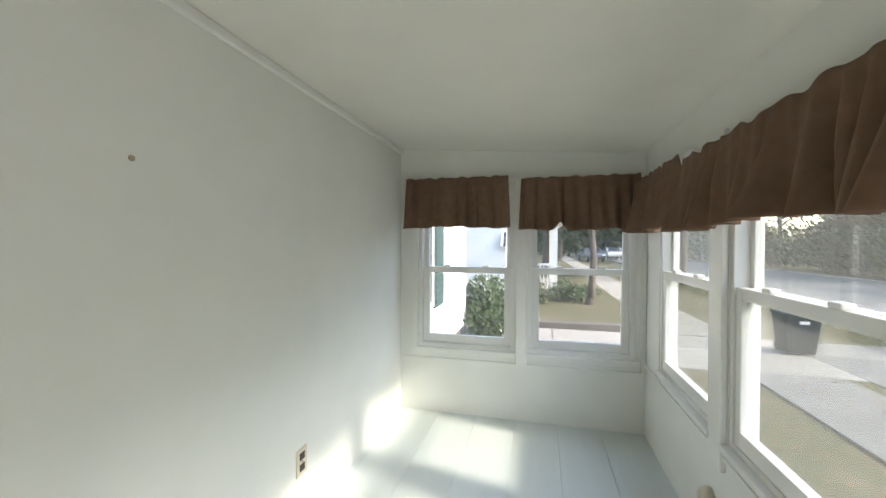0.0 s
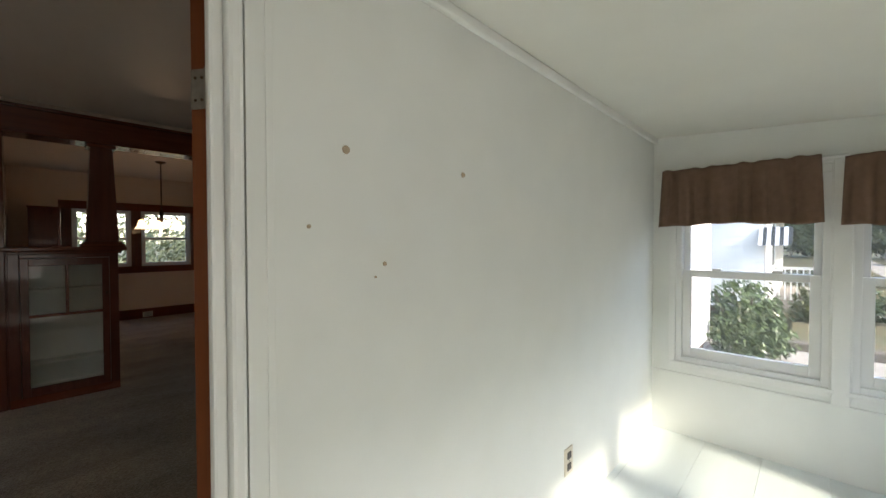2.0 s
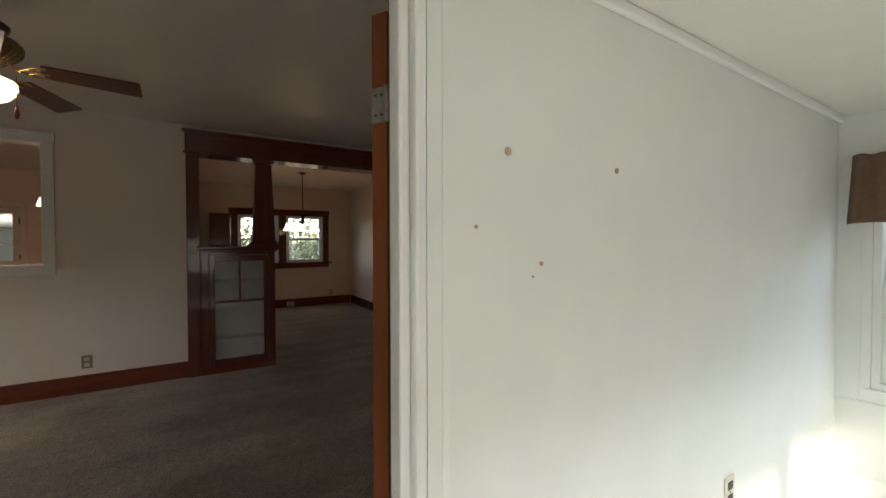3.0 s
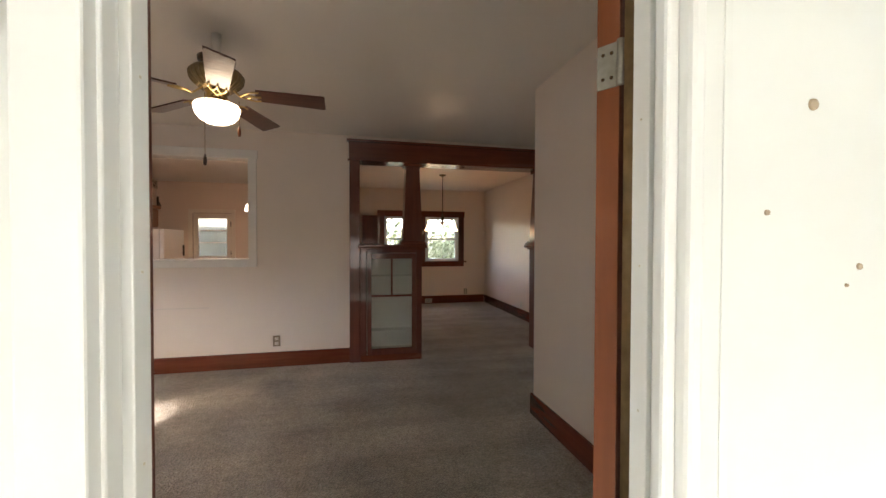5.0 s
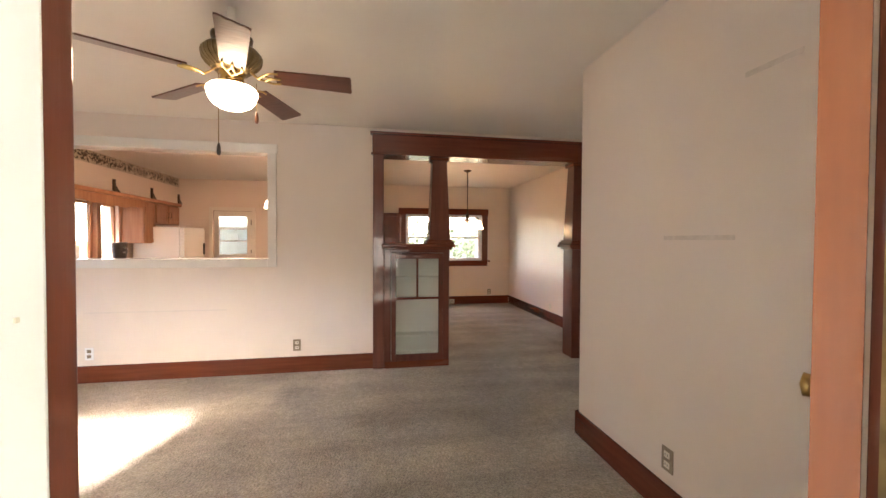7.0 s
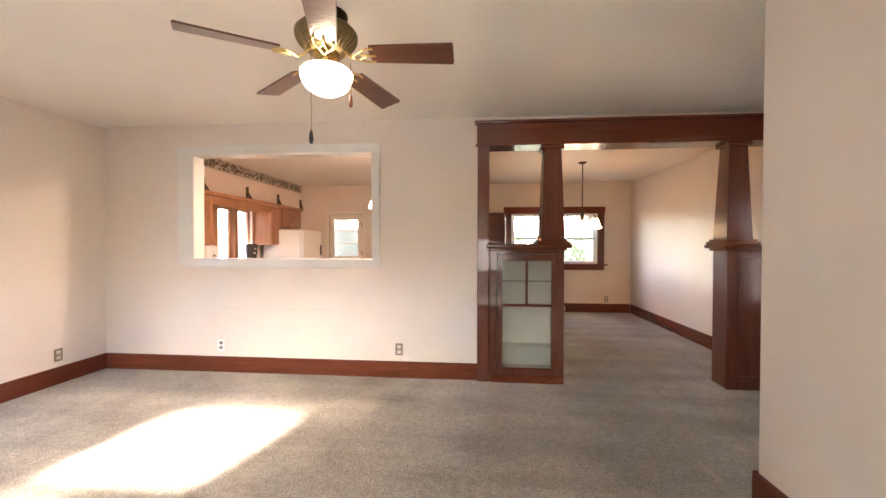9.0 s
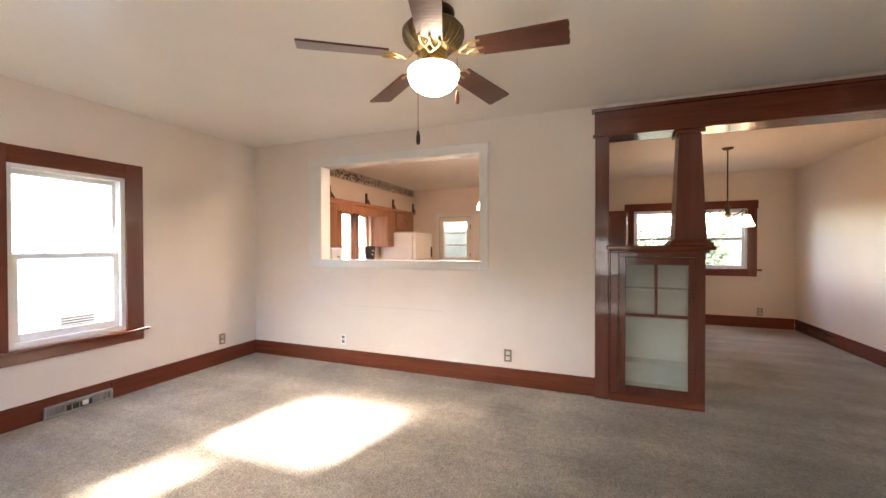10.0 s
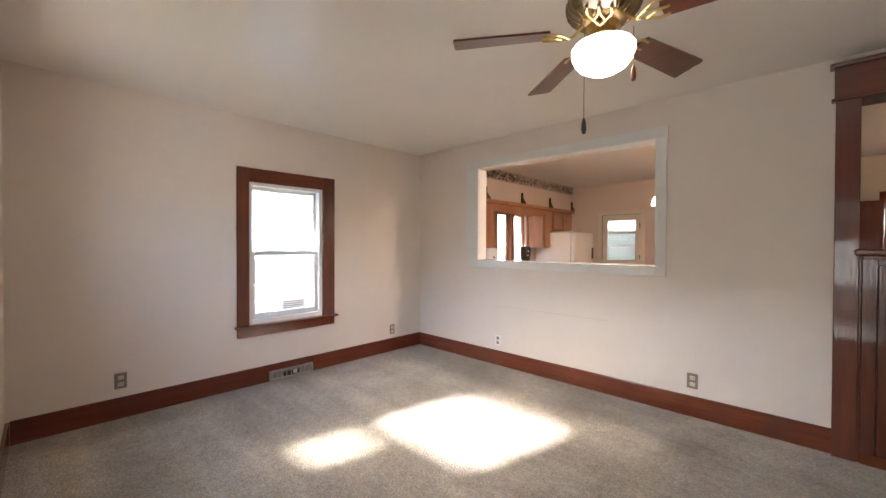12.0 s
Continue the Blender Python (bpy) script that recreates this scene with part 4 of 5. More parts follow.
for k in range(5):
    a = radians(72 * k + 20)
    c, s = math.cos(a), math.sin(a)
    arm = part("arm", tube([(CX + r * c, CY + r * s, z) for r, z in ((0.02, 1.65), (0.07, 1.625), (0.13, 1.64), (0.18, 1.675), (0.215, 1.66), (0.22, 1.62))], 0.007), BRONZE, cl, smooth=True)
    part("shade", lathe([(0.022, 1.618), (0.034, 1.605), (0.042, 1.575), (0.055, 1.535), (0.078, 1.495), (0.075, 1.495), (0.050, 1.537), (0.036, 1.576), (0.02, 1.612)], 20, (CX + 0.22 * c, CY + 0.22 * s, 0)), SHADE, arm, "glowing frosted bell shade", smooth=True)

# ---- kitchen, seen through the pass-through ----
KX = -3.55
kw = thing("window_11", (KX, 5.68, 0.98), "kitchen casement window in oak trim", "window", kind="structure")
part("mullion", box(KX - 0.10, KX + 0.02, 5.635, 5.72, 0.98, 1.80, bev=0.003), OAK, kw)
for a, b in ((5.27, 5.635), (5.72, 6.10)):
    bm = ring(a, b, 0, 0.04, 0.98, 1.80, 0.035, bev=0.002)
    bm.transform(pose(KX - 0.04, 0, 0, rz=90))
    s = part("casement", bm, OAK, kw)
    g = part("pane", box(KX - 0.064, KX - 0.060, a + 0.03, b - 0.03, 1.01, 1.77), GLASS, s)
    g.visible_shadow = False
for a, b in ((5.17, 5.27), (6.10, 6.20)):
    part("casing", box(KX, KX + 0.02, a, b, 0.95, 1.88, bev=0.003), OAK, kw)
part("head_casing", box(KX, KX + 0.022, 5.17, 6.20, 1.80, 1.88, bev=0.003), OAK, kw)
part("sill", box(KX, KX + 0.06, 5.15, 6.22, 0.95, 0.98, bev=0.003), OAK, kw)


def upper_cabinet(y0, y1, z0, z1, doors, label):
    c = thing("upper_cabinet", (KX, (y0 + y1) / 2, z0), label, "cabinet", "oak kitchen wall cabinets")
    part("body", box(KX, -3.24, y0, y1, z0, z1, bev=0.002), OAK, c)
    w = (y1 - y0) / doors
    for k in range(doors):
        a, b = y0 + w * k + 0.012, y0 + w * (k + 1) - 0.012
        bm = ring(a, b, 0, 0.02, z0 + 0.012, z1 - 0.012, 0.05, bev=0.003)
        bm.transform(pose(-3.22, 0, 0, rz=90))
        d = part("door", bm, OAK, c)
        part("panel", box(-3.24, -3.226, a + 0.048, b - 0.048, z0 + 0.06, z1 - 0.06, bev=0.003), OAK, d)
        y = b - 0.03 if k == 0 else a + 0.03
        part("handle", tube([(-3.22, y, z0 + 0.10), (-3.195, y, z0 + 0.115), (-3.195, y, z0 + 0.18), (-3.22, y, z0 + 0.195)], 0.005, 6), BRONZE, d)
    return c


upper_cabinet(4.05, 4.74, 1.25, 1.86, 2, "oak wall cabinet with panelled doors beside the kitchen window")
upper_cabinet(6.13, 6.40, 1.25, 1.86, 1, "narrow oak wall cabinet between window and refrigerator")
upper_cabinet(6.41, 7.13, 1.55, 1.86, 2, "short oak wall cabinet over the refrigerator")
bm = bmesh.new()
n = 48
top, bot = [], []
for k in range(n + 1):
    y = 4.74 + (6.13 - 4.74) * k / n
    z = 1.735 + 0.022 * abs(math.sin(k / n * math.pi * 4.5)) + 0.02 * math.cos(k / n * 2 * math.pi)
    for x, tp, bt in ((-3.24, top, bot), (-3.22, top, bot)):
        tp.append(bm.verts.new((x, y, 1.86)))
        bt.append(bm.verts.new((x, y, z)))
for k in range(n):
    a, b = 2 * k, 2 * k + 2
    for f in ((top[a], top[b], bot[b], bot[a]), (top[a + 1], bot[a + 1], bot[b + 1], top[b + 1]), (bot[a], bot[b], bot[b + 1], bot[a + 1])):
        bm.faces.new(f)
solid("scalloped_board", bm, OAK, "scalloped oak board over the kitchen window", "valance board")
solid("cabinet_cornice", bevelled(box(KX, -3.19, 4.0, 7.15, 1.862, 1.915), 0.012), OAK, "oak cornice along the top of the cabinets", "cornice")
for k, y in enumerate((4.56, 5.45, 6.30, 7.10)):
    f = thing("cornice_finial", (-3.22, y, 1.915), "dark curved wooden bracket standing on the cornice", "bracket", "brackets on the kitchen cornice")
    part("upright", box(-3.234, -3.206, y - 0.016, y + 0.016, 1.915, 2.075, bev=0.005), BRONZE, f)
    part("foot", tapered(-3.232, -3.208, y - 0.02, y + 0.115, 1.915, -3.232, -3.208, y - 0.014, y + 0.022, 2.0), BRONZE, f)
bd = solid("trim_border", box(KX, KX + 0.004, 3.99, 7.84, 2.285, 2.445), BORDER_L, "leaf-patterned wallpaper border below the kitchen ceiling", "wallpaper", "structure")
rng = random.Random(5)
bm = bmesh.new()
for k in range(700):
    y, z, r, a = rng.uniform(4.0, 7.82), 2.365 + rng.gauss(0, 0.03) + 0.02 * math.sin(k), rng.uniform(0.010, 0.028), rng.uniform(0, 6.28)
    z = min(max(z, 2.305), 2.43)
    x = KX + 0.0052 + 0.0004 * (k % 5)
    vs = [bm.verts.new((x, y + r * 0.5 * u * math.cos(a) - r * w * math.sin(a), z + r * 0.5 * u * math.sin(a) + r * w * math.cos(a))) for u, w in ((-1, 0), (0, -1), (1, 0), (0, 1))]
    bm.faces.new(vs)
bp = mesh_object("leaf_print", bm, BORDER_D)
bp.parent = bd
bp.matrix_parent_inverse = bd.matrix_basis.inverted()
bp["kind"] = "stuff"

fg = thing("refrigerator", (-3.16, 6.69, 0), "off-white top-freezer refrigerator between the cabinets", "refrigerator")
part("body", box(-3.50, -2.87, 6.33, 7.05, 0.03, 1.50, bev=0.008), FRIDGE_W, fg)
d = part("freezer_door", box(-2.865, -2.80, 6.33, 7.05, 1.03, 1.50, bev=0.012), FRIDGE_W, fg)
part("handle", box(-2.80, -2.775, 6.97, 7.0, 1.06, 1.25, bev=0.006), DARK, d)
d = part("fridge_door", box(-2.865, -2.80, 6.33, 7.05, 0.10, 1.02, bev=0.012), FRIDGE_W, fg)
part("handle", box(-2.80, -2.775, 6.97, 7.0, 0.70, 0.99, bev=0.006), DARK, d)
part("base_grille", box(-3.45, -2.84, 6.35, 7.03, 0.0, 0.09), DARK, fg)
for k, (y0, y1) in enumerate(((4.0, 4.8), (4.81, 5.6), (5.61, 6.30))):
    c = thing("base_cabinet", (KX, (y0 + y1) / 2, 0), "oak kitchen base cabinet under the counter", "cabinet", "oak kitchen base cabinets")
    part("body", box(KX, -2.97, y0, y1, 0.0, 0.88), OAK, c)
    part("door", box(-2.97, -2.95, y0 + 0.02, y1 - 0.02, 0.12, 0.85, bev=0.004), OAK, c)
solid("worktop", bevelled(box(KX, -2.92, 3.985, 6.31, 0.882, 0.92), 0.006), COUNTER, "beige laminate worktop along the kitchen wall", "worktop")
cm = thing("coffee_maker", (-3.2, 5.51, 0.92), "small black coffee maker standing on the worktop", "coffee maker")
part("body", lathe([(0.0, 0.92), (0.075, 0.92), (0.078, 1.0), (0.066, 1.06), (0.072, 1.10), (0.082, 1.16), (0.082, 1.25), (0.07, 1.27), (0.0, 1.272)], 18, (-3.2, 5.51, 0)), DARK, cm, smooth=True)
for z, y in ((1.13, 5.455), (1.17, 5.52), (1.19, 5.47)):
    part("dot", box(-3.135, -3.115, y, y + 0.02, z, z + 0.02, bev=0.004), VINYL, cm, "white dot")
tb = thing("toaster", (-3.2, 4.565, 0.92), "white toaster on the worktop in the window light", "toaster")
part("body", box(-3.28, -3.10, 4.46, 4.68, 0.925, 1.25, bev=0.025), VINYL, tb)
part("slot", box(-3.22, -3.20, 4.49, 4.65, 1.249, 1.252), DARK, tb)
part("lever", box(-3.10, -3.085, 4.56, 4.59, 1.12, 1.14, bev=0.003), DARK, tb)
sw = thing("light_switch", (KX, 5.12, 1.42), "white light switch beside the kitchen window", "switch")
part("plate", box(KX, KX + 0.006, 5.06, 5.135, 1.36, 1.475, bev=0.003), VINYL, sw)
part("toggle", box(KX + 0.006, KX + 0.016, 5.09, 5.105, 1.41, 1.43, bev=0.002), VINYL, sw)

kd = thing("door_2", (-2.62, 7.84, 0), "cream kitchen door with three stacked glass panes", "door", kind="structure")
part("casing", ring(-3.03, -2.21, 7.82, 7.84, 0.0, 1.93, 0.07, 0.02, 0.07, bev=0.003), CREAMDOOR, kd)
sl = part("slab", ring(-2.955, -2.285, 7.85, 7.89, 0.01, 1.855, 0.085, 1.02, 0.10, bev=0.003), CREAMDOOR, kd)
for z in (1.285, 1.52):
    part("muntin", box(-2.87, -2.37, 7.852, 7.886, z - 0.012, z + 0.012, bev=0.003), CREAMDOOR, sl)
for a, b in ((1.03, 1.273), (1.297, 1.508), (1.532, 1.755)):
    g = part("pane", box(-2.87, -2.37, 7.868, 7.872, a, b), GLASS, sl)
    g.visible_shadow = False
# brown ring stands in for the shade between door leaf and casing
part("gap", ring(-2.964, -2.276, 7.838, 7.8505, 0.0, 1.864, 0.009, 0.004, 0.009), DOORWOOD, kd, "brown strip painted as the shadow line round the door leaf")
part("latch", box(-2.30, -2.286, 7.835, 7.85, 1.60, 1.70, bev=0.003), DARK, kd)
part("latch", box(-2.30, -2.286, 7.835, 7.85, 1.05, 1.12, bev=0.003), DARK, kd)
nl = thing("wall_light", (-1.02, 3.98, 1.64), "small glowing white bell light beside the pass-through", "wall light")
part("base", box(-1.0, -0.96, 3.98, 3.995, 1.66, 1.73, bev=0.003), CREAM_TRIM, nl)
part("arm", tube([(-0.98, 3.99, 1.715), (-1.0, 4.04, 1.725), (-1.03, 4.06, 1.70)], 0.006, 6), BRASS, nl)
part("shade", lathe([(0.0, 1.712), (0.014, 1.708), (0.020, 1.69), (0.030, 1.66), (0.036, 1.63), (0.0, 1.63)], 16, (-1.03, 4.06, 0)), BULB, nl, smooth=True)

# added lamp, hidden above the pass-through's head, that brightens the kitchen
KLX, KLY = -1.2, 4.42
kl = thing("kitchen_ceiling_light", (KLX, KLY, H), "unseen shallow bowl light added to brighten the kitchen", "ceiling light")
part("stem", lathe([(0.0, H), (0.05, H), (0.05, H - 0.012), (0.012, H - 0.02), (0.012, H - 0.1), (0.0, H - 0.1)], 20, (KLX, KLY, 0)), BRASS, kl, smooth=True)
part("bowl", lathe([(0.0, H - 0.09), (0.10, H - 0.082), (0.135, H - 0.07), (0.132, H - 0.086), (0.08, H - 0.105), (0.0, H - 0.112)], 24, (KLX, KLY, 0)), KDOME, kl, "glowing shallow bowl", smooth=True)

# back porch behind the kitchen door; side walls and ceiling added to block sky light
wall("wall_back_porch", "x", -4.2, -0.8, 9.2, 9.3, -0.6, 2.7, BACKROOM, label="plain grey-green back porch wall")
wall("wall_back_porch_3", "y", 7.96, 9.2, -0.9, -0.8, -0.6, 2.7, BACKROOM, [(8.35, 8.8, 1.4, 1.85)])
wall("wall_back_porch_2", "y", 7.96, 9.2, -4.2, -4.1, -0.6, 2.7, BACKROOM)
solid("ceiling_back_porch", box(-4.2, -0.8, 7.96, 9.3, 2.7, 2.8), BACKROOM, "unseen grey-green ceiling added to keep sky light off the back porch", "ceiling", "structure")
# ---- outdoors ----
GZ = -0.6
bm = bmesh.new()
R = 600
n = 24
grid = [[bm.verts.new((-R + 2 * R * i / n, -R + 2 * R * j / n, GZ)) for j in range(n + 1)] for i in range(n + 1)]
for i in range(n):
    for j in range(n):
        bm.faces.new([grid[i][j], grid[i + 1][j], grid[i + 1][j + 1], grid[i][j + 1]])
solid("ground", bm, GRASS, "patchy autumn lawn with fallen leaves", "lawn", "structure")
dr = solid("driveway", bevelled(box(7.0, 9.3, -5.33, 14.0, GZ - 0.1, GZ + 0.02), 0.01), CONCRETE, "worn concrete driveway with expansion joints", "driveway", "structure")
solid("pavement", bevelled(box(-40, 7.0, -5.05, -3.83, GZ - 0.1, GZ + 0.03), 0.01), ASPHALT, "worn grey pavement strewn with leaves", "pavement", "structure")
solid("parking_lane", box(-40, 9.3, -8.5, -5.35, GZ - 0.1, GZ + 0.012), ASPHALT, "pale worn asphalt parking lane", "road", "structure")
solid("pavement_2", bevelled(box(9.32, 70, -4.75, -3.4, GZ - 0.1, GZ + 0.03), 0.01), CONCRETE, "pale concrete pavement in the sun", "pavement", "structure")
solid("road", box(-80, 120, -17.0, -8.5, GZ - 0.1, GZ + 0.012), ASPHALT, "pale worn asphalt street", "road", "structure")
for x, y in ((9.3, -8.5), (-80, -17.2)):
    solid("kerb", bevelled(box(x, 120, y, y + 0.2, GZ - 0.1, GZ + 0.11), 0.02), CONCRETE, "concrete kerb along the street", "kerb", "structure")
solid("kerb", bevelled(box(9.3, 9.52, -3.4, 13.0, GZ - 0.1, GZ + 0.17), 0.03), STONE, "dark stone edging beside the driveway", "kerb", "structure")
solid("lawn_terrace", bevelled(box(9.5, 40, -3.38, -0.4, GZ - 0.1, GZ + 0.10), 0.04), GRASS, "raised strip of dry lawn behind the stone edging", "lawn", "structure")
for y in (-2.9, -1.2, 0.6, 2.6):
    solid("driveway_joint", box(7.02, 9.28, y, y + 0.03, GZ + 0.0205, GZ + 0.0225), BRICKF, "dark joint across the concrete driveway", "joint", "structure")


def leaf_cloud(bm, centre, radii, count, size, seed, hollow=0.35):
    """Many small bent leaves through an uneven clump."""
    rng = np.random.default_rng(seed)
    d = rng.normal(size=(count, 3))
    d /= np.linalg.norm(d, axis=1)[:, None]
    bumps = rng.normal(size=(7, 3))
    bumps /= np.linalg.norm(bumps, axis=1)[:, None]
    lump = 0.78 + 0.3 * np.max(np.clip(d @ bumps.T, 0, 1) ** 4, axis=1)
    rad = (hollow + (1 - hollow) * rng.random(count) ** 0.45) * lump
    p = np.array(centre) + d * rad[:, None] * np.array(radii)
    for q in p:
        u = Vector(rng.normal(size=3)).normalized()
        v = u.orthogonal().normalized()
        w = u.cross(v)
        s = size * rng.uniform(0.6, 1.3)
        q = Vector(q)
        a, b, c, e = bm.verts.new(q - s * v), bm.verts.new(q + 0.42 * s * w), bm.verts.new(q + s * v + 0.2 * s * u), bm.verts.new(q - 0.42 * s * w)
        bm.faces.new([a, b, c, e])


def bush(x, y, r, h, count, size, mat, label, seed):
    t = thing("bush", (x, y, GZ), label, "bush")
    bm = bmesh.new()
    for k in range(7):
        a, d = k * 0.9 + seed, r * (0.5 if k else 0.0)
        hz = (0.62, 0.30, 0.42, 0.26, 0.5, 0.33, 0.46)[k]
        leaf_cloud(bm, (x + d * math.cos(a), y + d * math.sin(a), GZ + h * hz), (r * 0.62, r * 0.62, h * min(hz, 0.40)), count // 7, size, seed * 7 + k, 0.25)
    part("foliage", bm, mat, t)
    for k in range(4):
        a = k * 1.6 + 0.4
        part("stem", tube([(x, y, GZ - 0.02), (x + 0.3 * r * math.cos(a), y + 0.3 * r * math.sin(a), GZ + 0.4 * h), (x + 0.6 * r * math.cos(a), y + 0.6 * r * math.sin(a), GZ + 0.75 * h)], 0.03, 6, 0.4), BARK, t)
    return t


def tree(x, y, r, h, crown, count, size, label, seed, low=0.32, leaves=None):
    rng = random.Random(seed)
    t = thing("tree", (x, y, GZ), label, "tree")
    pts = [(x + 0.05 * math.sin(k), y + 0.06 * math.cos(k * 1.7), GZ - 0.05 + h * 0.75 * k / 6) for k in range(7)]
    part("root_flare", lathe([(r * 1.6, -0.05), (r * 1.25, 0.08), (r * 1.05, 0.22), (r * 0.9, 0.30)], 14, (x, y + 0.06, GZ)), BARK, t, smooth=True)
    part("trunk", tube(pts, r, 14, 0.45), BARK, t, smooth=True)
    bm = bmesh.new()
    for k in range(9):
        a = k * 2.4 + rng.uniform(-0.4, 0.4)
        z0 = GZ + h * rng.uniform(low, 0.62)
        ln = crown * rng.uniform(0.6, 0.95)
        end = Vector((x + ln * math.cos(a), y + ln * math.sin(a), z0 + h * rng.uniform(0.06, 0.25)))
        part("limb", tube([(x, y + 0.05, z0), (x + 0.5 * ln * math.cos(a), y + 0.5 * ln * math.sin(a), z0 + 0.06 * h), end], r * 0.42, 7, 0.25), BARK, t, smooth=True)
        leaf_cloud(bm, end, (crown * 0.42, crown * 0.42, h * 0.12), count // 11, size, seed * 31 + k, 0.1)
    leaf_cloud(bm, (x, y, GZ + h * 0.82), (crown * 0.75, crown * 0.75, h * 0.2), count // 5, size, seed * 37, 0.15)
    part("crown", bm, leaves or LEAF2, t)
    return t


bush(8.15, 0.10, 0.62, 1.40, 4200, 0.055, LEAF, "broad-leaved evergreen bush beside the driveway", 2)
bush(13.2, -1.75, 0.62, 0.85, 900, 0.06, LEAF, "rounded clipped shrub on the lawn", 3)
bush(12.3, -0.75, 0.45, 0.95, 700, 0.07, LEAF2, "spiky shrub at the corner of the house", 4)
bush(15.0, -2.4, 0.6, 0.5, 500, 0.07, LEAF2, "low shrub near the tree", 6)
tree(12.6, -2.42, 0.12, 6.2, 2.6, 5200, 0.10, "street tree with a straight trunk and thinning leaves", 5, 0.40)
for k, (x, y, h, c) in enumerate(((24, -1.2, 8, 3.6), (21.5, -6.4, 7.5, 3.4), (28, -7.2, 8.5, 3.8), (30, 3.0, 9, 4.2), (27, -22, 10, 4.5), (44, -3, 11, 5), (52, -11, 12, 6), (60, -5, 12, 6), (40, -21, 11, 5), (12, -26, 10, 5), (20, -30, 12, 6), (4, -25, 10, 5), (58, -19, 12, 6), (33, -27, 12, 5.5), (48, 6, 12, 6), (-10, -25, 9, 4.5), (-4, -24, 9.5, 4.5), (-15, -27, 10, 5), (-21, -24, 10, 5), (36, -1.5, 9, 4.5), (70, -14, 13, 7))):
    tree(x, y, 0.22, h, c, 2600, 0.26, "mature tree with autumn foliage in the distance", 11 + k, 0.28)
for k, (x, y) in enumerate(((0.2, 15.5), (4.6, 16.5))):
    tree(x, y, 0.2, 8.5, 4.2, 2200, 0.16, "leafy tree standing behind the dining room", 61 + k, 0.3, LEAF3)
rngb = random.Random(21)
for k in range(17):
    x = -22 + 4.6 * k + rngb.uniform(-0.8, 0.8)
    bush(x, -19.8 + rngb.uniform(-0.5, 0.3), rngb.uniform(2.4, 3.1), rngb.uniform(3.6, 5.4), 2600, 0.20, LEAF2, "tall dark hedge shrub across the street", 40 + k)
for k, (x, y, r, h) in enumerate(((64, -9, 2.5, 3.0), (66, -2, 3.0, 4.0))):
    bush(x, y, r, h, 1600, 0.2, LEAF2, "rough hedge shrub in the distance", 60 + k)


for k, (x, y, r, h) in enumerate(((1.6, 22.0, 3.2, 4.2), (-2.4, 23, 3.0, 3.8), (5.8, 23.0, 3.2, 4.6), (10, 24, 3.4, 4.2))):
    bush(x, y, r, h, 3600, 0.13, LEAF3, "tall pale hedge shrub behind the house", 70 + k)

for k in range(10):
    bush(61 + rngb.uniform(-1.5, 1.5), -20 + 3.0 * k, 3.2, rngb.uniform(7.5, 10.5), 2800, 0.34, LEAF2, "tall dark bank of trees at the end of the street", 90 + k)

rng = np.random.default_rng(77)
bm = bmesh.new()
for k in range(3600):
    x, y = rng.uniform(9.7, 24.0), rng.uniform(-8.2, -4.9) if k % 2 else rng.uniform(-3.3, -0.6)
    z = GZ + (0.004 if k % 2 else 0.104) + rng.uniform(0, 0.012)
    if k % 4 == 0:
        x, y, z = rng.uniform(-5, 6.9), rng.uniform(-5.0, -4.3) if k % 8 else rng.uniform(-3.8, -1.8), GZ + rng.uniform(0.033, 0.045)
    a, s = rng.uniform(0, 6.28), rng.uniform(0.018, 0.042)
    u, w = Vector((math.cos(a), math.sin(a), 0.15)) * s, Vector((-math.sin(a), math.cos(a), 0.1)) * s * 0.6
    q = Vector((x, y, z))
    bm.faces.new([bm.verts.new(q - u), bm.verts.new(q - w), bm.verts.new(q + u), bm.verts.new(q + w)])
solid("fallen_leaves", bm, DRYLEAF, "dry brown leaves scattered over the lawn", "leaves", "stuff")


def siding(bm, axis, u0, u1, t, z0, z1, step=0.12, out=-1):
    """Lapped boards on a wall along x or y; out: the side that they face."""
    z = z0
    while z < z1 - 0.01:
        zt = min(z + step, z1)
        a, b = t + out * 0.022, t + out * 0.006
        pts = [(u0, a, z), (u1, a, z), (u1, b, zt), (u0, b, zt)]
        lip = [(u0, t, z), (u1, t, z)]
        if axis == "y":
            pts, lip = [(p[1], p[0], p[2]) for p in pts], [(p[1], p[0], p[2]) for p in lip]
        vs, lv = [bm.verts.new(p) for p in pts], [bm.verts.new(p) for p in lip]
        bm.faces.new(vs)
        bm.faces.new([vs[0], vs[1], lv[1], lv[0]])
        z = zt
    return bm


def gable_roof(x0, x1, y0, y1, z, rise, over=0.4):
    bm = bmesh.new()
    ym = (y0 + y1) / 2
    c = [(x0 - over, y0 - over, z), (x1 + over, y0 - over, z), (x1 + over, y1 + over, z), (x0 - over, y1 + over, z), (x0 - over, ym, z + rise), (x1 + over, ym, z + rise)]
    vs = [bm.verts.new(p) for p in c]
    for f in ((0, 1, 5, 4), (2, 3, 4, 5), (0, 4, 3), (1, 2, 5), (0, 3, 2, 1)):
        bm.faces.new([vs[i] for i in f])
    return bm


